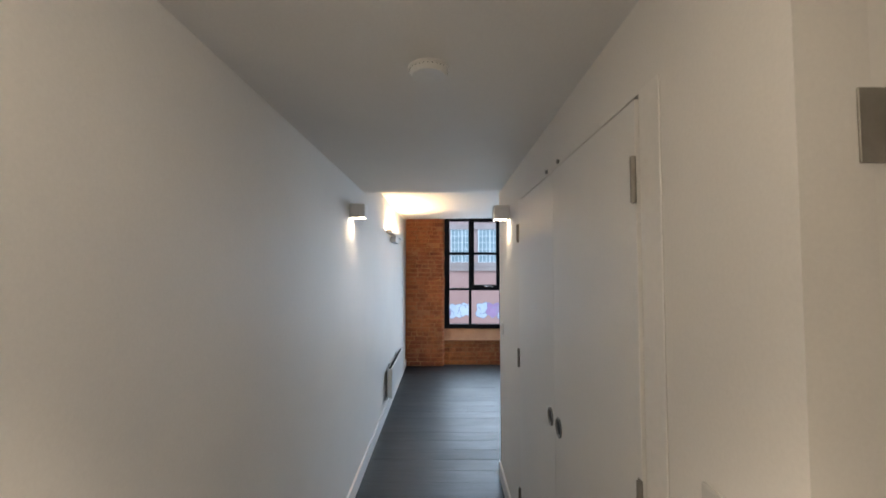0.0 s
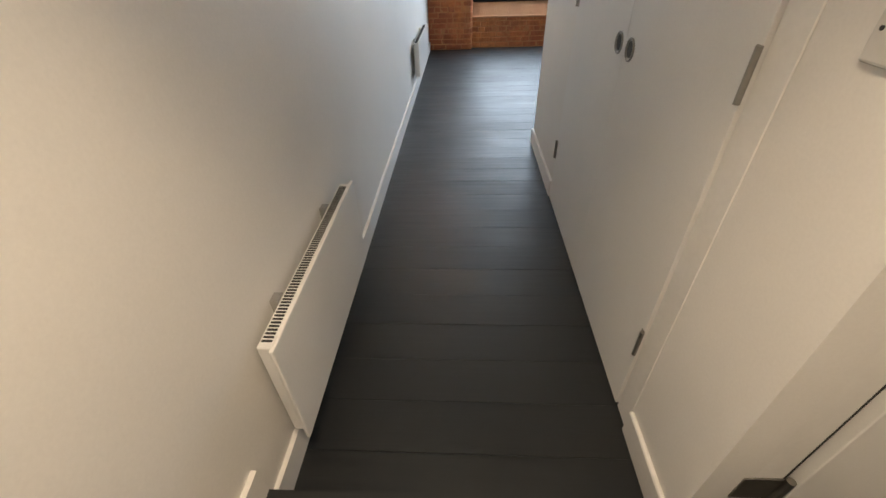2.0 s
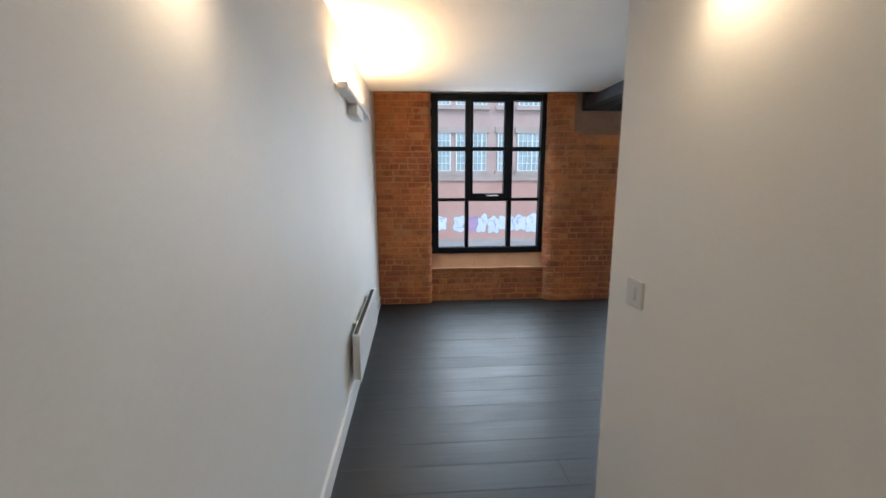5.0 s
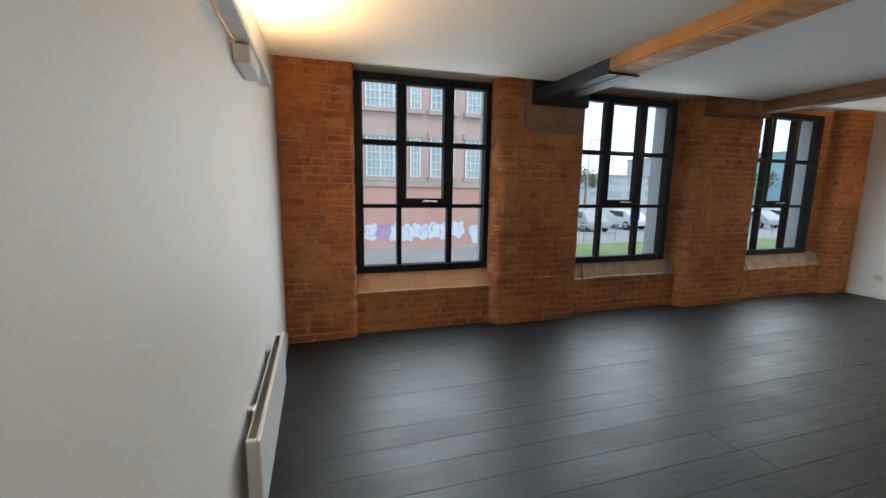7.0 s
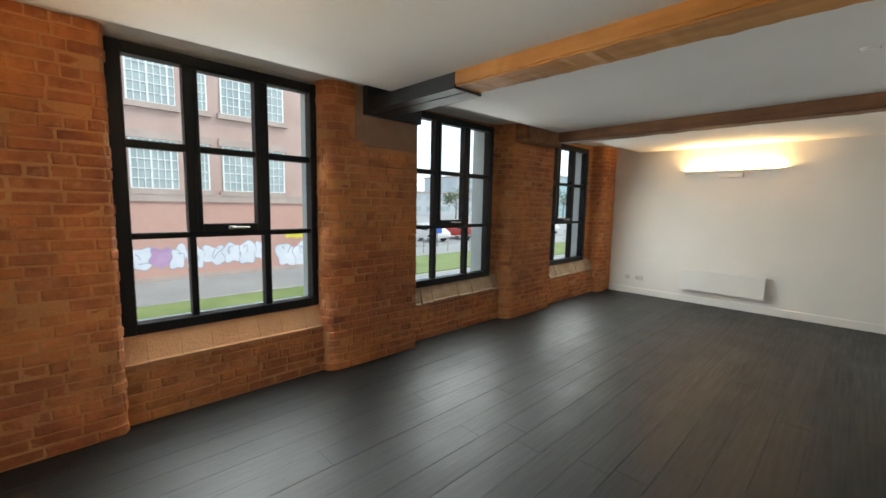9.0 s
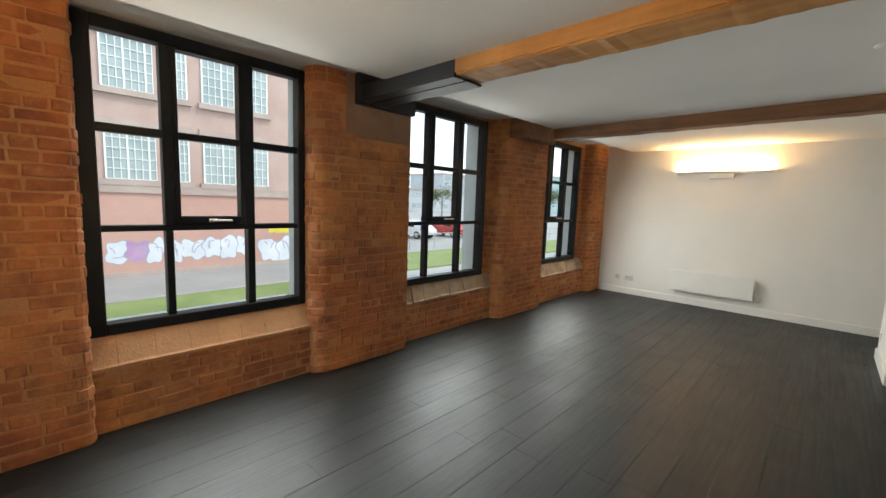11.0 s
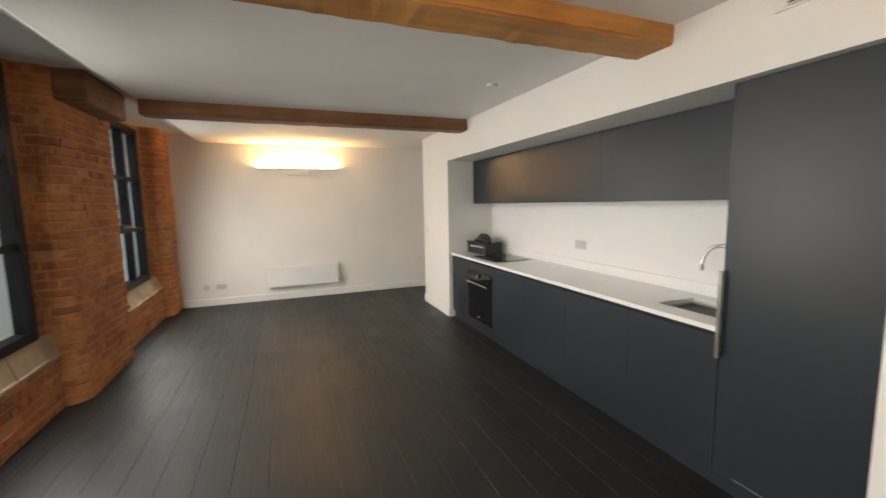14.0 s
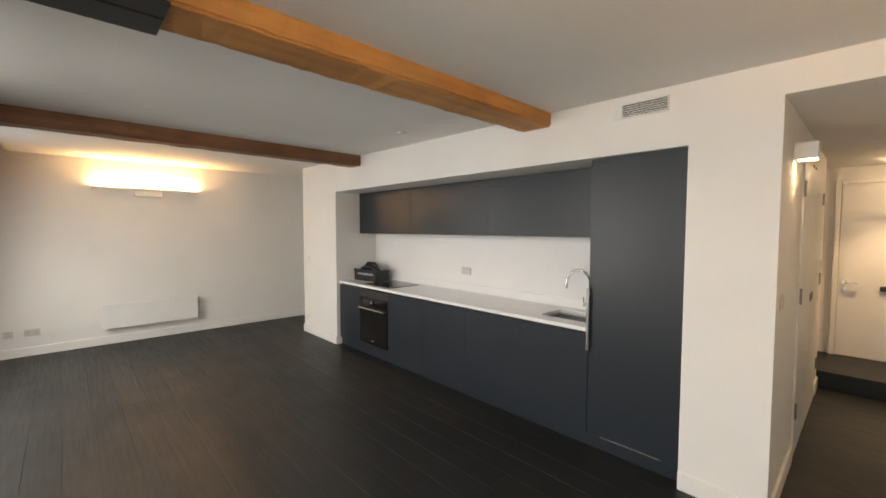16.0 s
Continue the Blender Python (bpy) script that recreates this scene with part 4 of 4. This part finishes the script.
M_BAR = surface("white_glazing_bar", (0.70, 0.72, 0.72), (0.78, 0.80, 0.80), 0.5, 3, 30, 0)
M_GRAF = surface("silver_spray_paint", (0.55, 0.60, 0.68), (0.72, 0.76, 0.82), 0.5, 1.2, 20, 0)
M_GRAFDARK = surface("blue_grey_spray_paint", (0.30, 0.33, 0.42), (0.40, 0.41, 0.52), 0.5, 1.2, 20, 0)
M_GRAFPINK = surface("violet_spray_paint", (0.40, 0.22, 0.42), (0.52, 0.34, 0.52), 0.5, 1.2, 20, 0)
M_YELLOW = surface("yellow_spray_paint", (0.62, 0.52, 0.05), (0.72, 0.62, 0.10), 0.5, 2, 20, 0)
M_BLUE = surface("blue_sign_paint", (0.02, 0.10, 0.42), (0.03, 0.13, 0.48), 0.4, 4, 60, 0)
M_FARBLD = surface("hazy_grey_cladding", (0.40, 0.44, 0.48), (0.50, 0.54, 0.58), 0.7, 0.2, 4, 0)
M_TEAL = surface("pale_teal_cladding", (0.22, 0.42, 0.46), (0.30, 0.50, 0.54), 0.6, 0.2, 4, 0)
M_POST = surface("galvanised_steel", (0.35, 0.36, 0.37), (0.45, 0.46, 0.47), 0.4, 5, 60, 0, metal=0.7)
M_LEAF = surface("dull_green_leaf", (0.09, 0.12, 0.06), (0.15, 0.18, 0.09), 0.7, 3, 20, 0)
M_BARK = surface("grey_bark", (0.16, 0.14, 0.12), (0.24, 0.21, 0.18), 0.9, 5, 40, 0.4)
M_TYRE = surface("black_tyre", (0.015, 0.015, 0.015), (0.025, 0.025, 0.025), 0.8, 20, 90, 0)

fixed("ground", bx(-400, 500, 8.6, 700, GZ - 0.5, GZ), M_ASPHALT, "grey asphalt ground reaching to the horizon", "ground")
fixed("grass_verge", bx(-30, 10.5, 15.6, 18.0, GZ - 0.1, GZ + 0.06), M_GRASS, "strip of short green grass along the road", "grass")
fixed("pavement_near", bx(-30, 70, 8.6, 15.6, GZ - 0.1, GZ + 0.02), M_PAVE, "pale paving outside the windows", "pavement")
fixed("grass_field", bx(10.5, 90, 17.6, 22.2, GZ - 0.1, GZ + 0.05), M_GRASS, "green grass area beyond the road", "grass")
fixed("kerb", bx(-30, 10.5, 18.0, 18.18, GZ - 0.1, GZ + 0.10, bev=0.02), M_PAVE, "pale stone kerb beside the grass verge", "kerb")

# the brick mill across the road
MY, MX0, MX1 = 22.5, -22.0, 10.5
mill = thing("mill_building", "large weathered red brick mill with gridded factory windows", "building")
part("wall", bx(MX0, MX1, MY, MY + 12, GZ, 13.5), M_MILL, mill)
part("painted_base", bx(MX0, MX1 + 0.02, MY - 0.06, MY, GZ, 1.5), M_MILLRED, mill, "red painted brick base")
part("band", bx(MX0, MX1 + 0.04, MY - 0.14, MY, 1.5, 1.82), M_BAND, mill, "pale stone string course")
part("plinth_kerb", bx(MX0, MX1, MY - 0.10, MY - 0.06, GZ, GZ + 0.16), M_BAND, mill)
part("roof", bx(MX0 - 0.2, MX1 + 0.2, MY - 0.2, MY + 12.2, 13.5, 13.9), M_BAND, mill)


def mill_window(x0, x1, z0, z1):
    w = part("window", bx(x0, x1, MY - 0.03, MY + 0.02, z0, z1), M_MILLGLASS, mill, "dusty gridded factory window")
    n = max(3, round((x1 - x0) / 0.21))
    for i in range(n + 1):
        x = x0 + (x1 - x0) * i / n
        t = 0.030 if i % 3 == 0 else 0.014
        part("glazing_bar", bx(x - t, x + t, MY - 0.07, MY - 0.025, z0, z1), M_BAR, w)
    for j in range(6):
        z = z0 + (z1 - z0) * j / 5
        part("glazing_bar", bx(x0, x1, MY - 0.065, MY - 0.027, z - 0.014, z + 0.014), M_BAR, w)
    part("sill", bx(x0 - 0.15, x1 + 0.15, MY - 0.16, MY, z0 - 0.22, z0 - 0.02), M_BAND, w)
    part("head", bx(x0 - 0.15, x1 + 0.15, MY - 0.10, MY, z1 + 0.02, z1 + 0.30), M_BAND, w)


for z0, z1 in ((1.98, 3.75), (5.06, 6.75), (8.2, 9.9)):
    for x0, x1 in ((-9.9, -8.65), (-8.0, -7.4), (-6.8, -5.7), (-5.5, -4.25), (-3.1, -1.85), (-1.2, -0.67), (0.6, 1.8), (2.1, 3.55), (4.15, 4.6), (5.13, 6.28), (6.91, 7.62), (9.2, 10.2)):
        mill_window(x0, x1, z0, z1)


def graffiti(x0, n, size, seed, z0, fills, edge, group, label):
    """A row of swollen, overlapping letter-like blobs with a dark outline and small hollows; no word."""
    rng = np.random.default_rng(seed)
    g = thing("graffiti", label, "graffiti", group)
    y = MY - 0.062

    def blob(cx, cz, rx, rz, wob, depth, grow):
        bm = bmesh.new()
        ring = []
        for t in np.linspace(0, 2 * math.pi, 28, endpoint=False):
            c, s_ = math.cos(t), math.sin(t)
            sq = (abs(c) ** 4 + abs(s_) ** 4) ** -0.25
            r = sq * (1 + wob[0] * math.sin(2 * t + wob[2]) + wob[1] * math.sin(5 * t + wob[3]))
            ring.append((cx + c * r * (rx + grow), cz + s_ * r * (rz + grow)))
        f = [bm.verts.new((px, y - depth, pz)) for px, pz in ring]
        k = [bm.verts.new((px, y + 0.004, pz)) for px, pz in ring]
        bm.faces.new(f)
        for i in range(len(f)):
            m_ = (i + 1) % len(f)
            bm.faces.new((f[m_], f[i], k[i], k[m_]))
        return bm

    for i in range(n):
        cx, cz = x0 + i * size * 0.66, z0 + size * (0.5 + rng.uniform(-0.06, 0.06))
        rx, rz = size * rng.uniform(0.30, 0.42), size * rng.uniform(0.34, 0.50)
        wob = (rng.uniform(-0.22, 0.22), rng.uniform(0.09, 0.20), rng.uniform(0, 6), rng.uniform(0, 6))
        d = 0.004 + 0.004 * (i % 3)
        part("outline", blob(cx, cz, rx, rz, wob, d, size * 0.030), edge, g)
        part("fill", blob(cx, cz, rx, rz, wob, d + 0.0015, 0), fills[i % len(fills)], g)
        for _ in range(2):
            p = np.array([cx + rng.uniform(-0.5, 0.5) * rx, cz + rng.uniform(-0.55, 0.55) * rz])
            a, turn = rng.choice([0.0, 1.57, 1.2, 1.9]), rng.uniform(-0.5, 0.5)
            pts = [p.copy()]
            for q in range(4):
                p = p + 0.15 * size * np.array([math.cos(a + q * turn), math.sin(a + q * turn)])
                p[0], p[1] = np.clip(p[0], cx - 0.7 * rx, cx + 0.7 * rx), np.clip(p[1], cz - 0.75 * rz, cz + 0.75 * rz)
                pts.append(p.copy())
            bm = tube([(q[0], y - d - 0.003, q[1]) for q in pts], size * 0.018, 8)
            for v in bm.verts:
                v.co.y = (y - d - 0.003) + (v.co.y - (y - d - 0.003)) * 0.08
            part("inner_stroke", bm, edge, g)


SILVER = "unreadable silver graffiti with dark outlines on the brick wall"
graffiti(-6.6, 8, 0.9, 4, GZ + 0.42, (M_GRAF,), M_GRAFDARK, "graffiti on the mill", SILVER)
graffiti(-0.9, 5, 0.85, 6, GZ + 0.45, (M_GRAF, M_GRAF, M_GRAFPINK), M_GRAFDARK, "graffiti on the mill", "unreadable silver and violet graffiti on the brick wall")
graffiti(2.3, 4, 0.85, 5, GZ + 0.42, (M_GRAF, M_GRAFPINK, M_GRAF), M_GRAFDARK, "graffiti on the mill", "unreadable silver and violet graffiti on the brick wall")
graffiti(4.7, 4, 0.95, 8, GZ + 0.40, (M_GRAF,), M_GRAFDARK, "graffiti on the mill", SILVER)
graffiti(7.7, 3, 1.2, 11, GZ + 0.10, (M_GRAF,), M_GRAFDARK, "graffiti on the mill", SILVER)
graffiti(7.7, 7, 0.22, 12, GZ + 1.42, (M_YELLOW,), M_YELLOW, "graffiti on the mill", "small yellow spray painted tag on the brick wall")


# distant buildings, posts, cars, trees
def far_block(label, x0, x1, y0, y1, h, mat, storeys):
    f = thing("distant_building", label, "building", "distant buildings")
    part("wall", bx(x0, x1, y0, y1, GZ, h), mat, f)
    part("roof", bx(x0 - 0.3, x1 + 0.3, y0 - 0.3, y1 + 0.3, h, h + 0.5), M_BAND, f)
    for s in range(storeys):
        z = GZ + (h - GZ) * (s + 0.35) / storeys
        n = max(3, int((x1 - x0) / 6))
        for i in range(n):
            x = x0 + (x1 - x0) * (i + 0.2) / n
            part("window", bx(x, x + (x1 - x0) / n * 0.6, y0 - 0.08, y0 + 0.02, z, z + (h - GZ) / storeys * 0.45), M_MILLGLASS, f)


far_block("long low hazy grey warehouse far away", 50, 110, 95, 120, 5.0, M_FARBLD, 2)
far_block("hazy grey apartment block far away", 120, 150, 120, 140, 13.0, M_FARBLD, 4)
far_block("pale teal clad block far away", 132, 175, 85, 105, 13.0, M_TEAL, 4)
far_block("low brick terrace far away", 24, 46, 78, 88, 4.5, M_MILL, 2)


def car(x, y, turn, mat, label):
    c = thing("parked_car", label, "car", "parked cars", at=(x, y, GZ), turn=turn)
    prof = [(-2.05, 0.35), (-2.1, 0.75), (-1.75, 0.92), (-1.05, 1.42), (0.45, 1.45), (1.15, 0.98), (1.95, 0.80), (2.1, 0.55), (2.05, 0.32)]
    bm = bmesh.new()
    l = [bm.verts.new((px, -0.86 + (0.12 if pz > 1.0 else 0), pz)) for px, pz in prof]
    r = [bm.verts.new((px, 0.86 - (0.12 if pz > 1.0 else 0), pz)) for px, pz in prof]
    for i in range(len(prof)):
        k = (i + 1) % len(prof)
        bm.faces.new((l[i], l[k], r[k], r[i]))
    bm.faces.new(l[::-1])
    bm.faces.new(r)
    bmesh.ops.bevel(bm, geom=list(bm.edges), offset=0.05, segments=2, affect="EDGES")
    part("body", bm, mat, c)
    for s in (-1, 1):
        bm = bmesh.new()
        q = [(-1.0, 0.96), (-0.85, 1.36), (0.40, 1.38), (0.85, 1.0)]
        a = [bm.verts.new((px, s * (0.875 if pz < 1 else 0.78), pz)) for px, pz in q]
        b2 = [bm.verts.new((px, s * 0.70, pz)) for px, pz in q]
        for i in range(4):
            k = (i + 1) % 4
            bm.faces.new((a[i], a[k], b2[k], b2[i]))
        bm.faces.new(a)
        bm.faces.new(b2[::-1])
        part("side_window", bm, M_BLACKGLASS, c)
        for wx in (-1.3, 1.3):
            wh = part("wheel", cy((wx, s * 0.70, 0.32), (wx, s * 0.88, 0.32), 0.32, seg=20), M_TYRE, c)
            part("rim", cy((wx, s * 0.872, 0.32), (wx, s * 0.888, 0.32), 0.2, seg=16), M_POST, wh)


M_CARW = surface("white_car_paint", (0.70, 0.70, 0.70), (0.76, 0.76, 0.76), 0.25, 2, 30, 0)
M_CARS = surface("silver_car_paint", (0.40, 0.42, 0.44), (0.46, 0.48, 0.50), 0.25, 2, 30, 0)
M_CARR = surface("red_car_paint", (0.42, 0.03, 0.03), (0.48, 0.05, 0.04), 0.25, 2, 30, 0)
M_CARD = surface("dark_car_paint", (0.03, 0.035, 0.05), (0.05, 0.055, 0.07), 0.25, 2, 30, 0)
for i, (x, y) in enumerate(((19, 29), (23, 30), (27, 29.5), (31.5, 30), (36, 29), (41, 30), (46, 25), (51, 26), (56, 25.5), (62, 26))):
    m, lb = ((M_CARW, "white parked hatchback on the car park"), (M_CARS, "silver parked hatchback on the car park"), (M_CARD, "dark parked hatchback on the car park"), (M_CARR, "red parked hatchback on the car park"))[(i * 3 + 1) % 4]
    car(x, y, 78 + (i * 37) % 20, m, lb)

sign = thing("street_sign", "blue rectangular street sign on a grey post", "sign", at=(20.2, 25.6, GZ))
part("post", cy((0, 0, 0), (0, 0, 2.0), 0.05, seg=12), M_POST, sign)
part("board", bx(-0.4, 0.4, -0.08, -0.05, 1.0, 2.0, bev=0.02), M_BLUE, sign, "plain blue board")
for x, y, h in ((16.5, 30, 8.0), (33, 48, 9.0), (60, 55, 9.0)):
    lp = thing("street_lamp", "tall grey street lamp by the road", "street lamp", "street lamps", at=(x, y, GZ))
    part("post", cy((0, 0, 0), (0, 0, h), 0.09, seg=12, r2=0.05), M_POST, lp)
    part("arm", tube([(0, 0, h - 0.1), (0.5, -0.3, h + 0.2), (1.2, -0.7, h + 0.25)], 0.04, 8), M_POST, lp)
    part("head", bx(1.0, 1.7, -0.95, -0.6, h + 0.16, h + 0.30, bev=0.04), M_POST, lp)

rail = thing("road_railing", "low grey metal railing along the grass", "railing")
for i in range(22):
    part("post", cy((12.5 + i * 2.2, 23.4, GZ), (12.5 + i * 2.2, 23.4, GZ + 1.0), 0.03, seg=8), M_POST, rail)
for z in (0.5, 0.98):
    part("rail", cy((12.5, 23.4, GZ + z), (58.7, 23.4, GZ + z), 0.025, seg=8), M_POST, rail)


def tree(x, y, h, seed):
    rng = np.random.default_rng(seed)
    t = thing("tree", "distant leafy tree with an uneven crown", "tree", "distant trees", at=(x, y, GZ))
    bm = cy((0, 0, 0), (0.1, 0, h * 0.5), h * 0.025, seg=8, r2=h * 0.015)
    tips = []
    for _ in range(9):
        a, up = rng.uniform(0, 6.28), rng.uniform(0.3, 0.55)
        e = (h * 0.26 * math.cos(a), h * 0.26 * math.sin(a), h * (up + 0.25))
        cyl(bm, (0.05, 0, h * up), e, h * 0.010, 6, h * 0.003)
        tips.append(e)
    part("trunk", bm, M_BARK, t)
    cr = bmesh.new()
    for _ in range(700):
        e = tips[rng.integers(0, len(tips))]
        c = Vector((e[0] + rng.normal(0, h * 0.085), e[1] + rng.normal(0, h * 0.085), e[2] + rng.normal(0, h * 0.085)))
        s = h * rng.uniform(0.018, 0.035)
        u, v = Vector(rng.normal(0, 1, 3)).normalized(), Vector(rng.normal(0, 1, 3)).normalized()
        cr.faces.new([cr.verts.new(c + s * q) for q in (u, v, -u, -v)])
    part("crown", cr, M_LEAF, t)


for i, (x, y, h) in enumerate(((40, 70, 7), (52, 74, 8), (66, 68, 7), (80, 66, 9), (94, 70, 8), (110, 66, 9))):
    tree(x, y, h, 30 + i)

# ---- floorboards ----
rng = np.random.default_rng(5)
y, row = YS + 0.002, 0
while y < 7.76:
    wd = 0.196 + rng.uniform(-0.004, 0.004)
    y1 = min(y + wd, 7.8)
    xmax = XR - 0.001 if y1 <= YK + 0.02 else XE - 0.002
    spans = [(xl(y) + 0.003, xmax)]
    if y < YK and y1 > KF - 0.1 and y1 <= YK + 0.02:
        spans.append((XR + 0.45, 5.48))
    if y1 <= YK + 0.02 and y1 > 3.0:
        spans.append((6.54, XE - 0.002))
    for xa, xb in spans:
        cuts = [xa]
        if xb - xa > 3:
            c = xa + rng.uniform(0.8, 2.8)
            while c < xb - 0.6:
                cuts.append(c)
                c += rng.uniform(2.2, 3.4)
        cuts.append(xb)
        for a, b in zip(cuts, cuts[1:]):
            dz = rng.uniform(-0.0010, 0.0)
            part("floorboard", bx(a + 0.0004, b - 0.0004, y + 0.0006, y1 - 0.0006, -0.014, dz, bev=0.0008), M_FLOOR, floor)
    y = y1
    row += 1

# ---- bricks, nearest bays one by one, the rest joined ----
rng = np.random.default_rng(11)
faces = []


def patch_area(p, z):
    return 1.99 < p[0] < 2.74 and z > 2.10 and p[1] < YB + 0.03


for p in PIERS:
    path = Path(p)
    faces += [(path, c) for c in courses(path, 0.004, 2.66, rng, patch_area)]
for sy, (xa, xb) in zip(SPY, SPX):
    path = Path([(xa, sy), (xb, sy)])
    faces += [(path, c) for c in courses(path, 0.004, 0.425, rng)]
single, rest = [], bmesh.new()
for path, (a, b, z0, z1) in faces:
    x, y = path.at((a + b) / 2, 0)
    if x < 1.98 and z0 < 2.42 and len(single) < 300:
        bm = bmesh.new()
        brick_mesh(bm, path, a, b, z0, z1, 0.003 + rng.uniform(-0.005, 0.005), rng)
        single.append(part("brick", bm, M_BRICK, wall_brick))
    else:
        brick_mesh(rest, path, a, b, z0, z1, 0.003 + rng.uniform(-0.005, 0.005), rng)
tagged(part("brickwork", rest, M_BRICKS, wall_brick), kind="stuff")
part("cement_patch", bx(1.995, 2.738, YB - 0.004, YB + 0.02, 2.105, 2.64, bev=0.006), M_PATCH, wall_brick, "smeared grey cement patch")
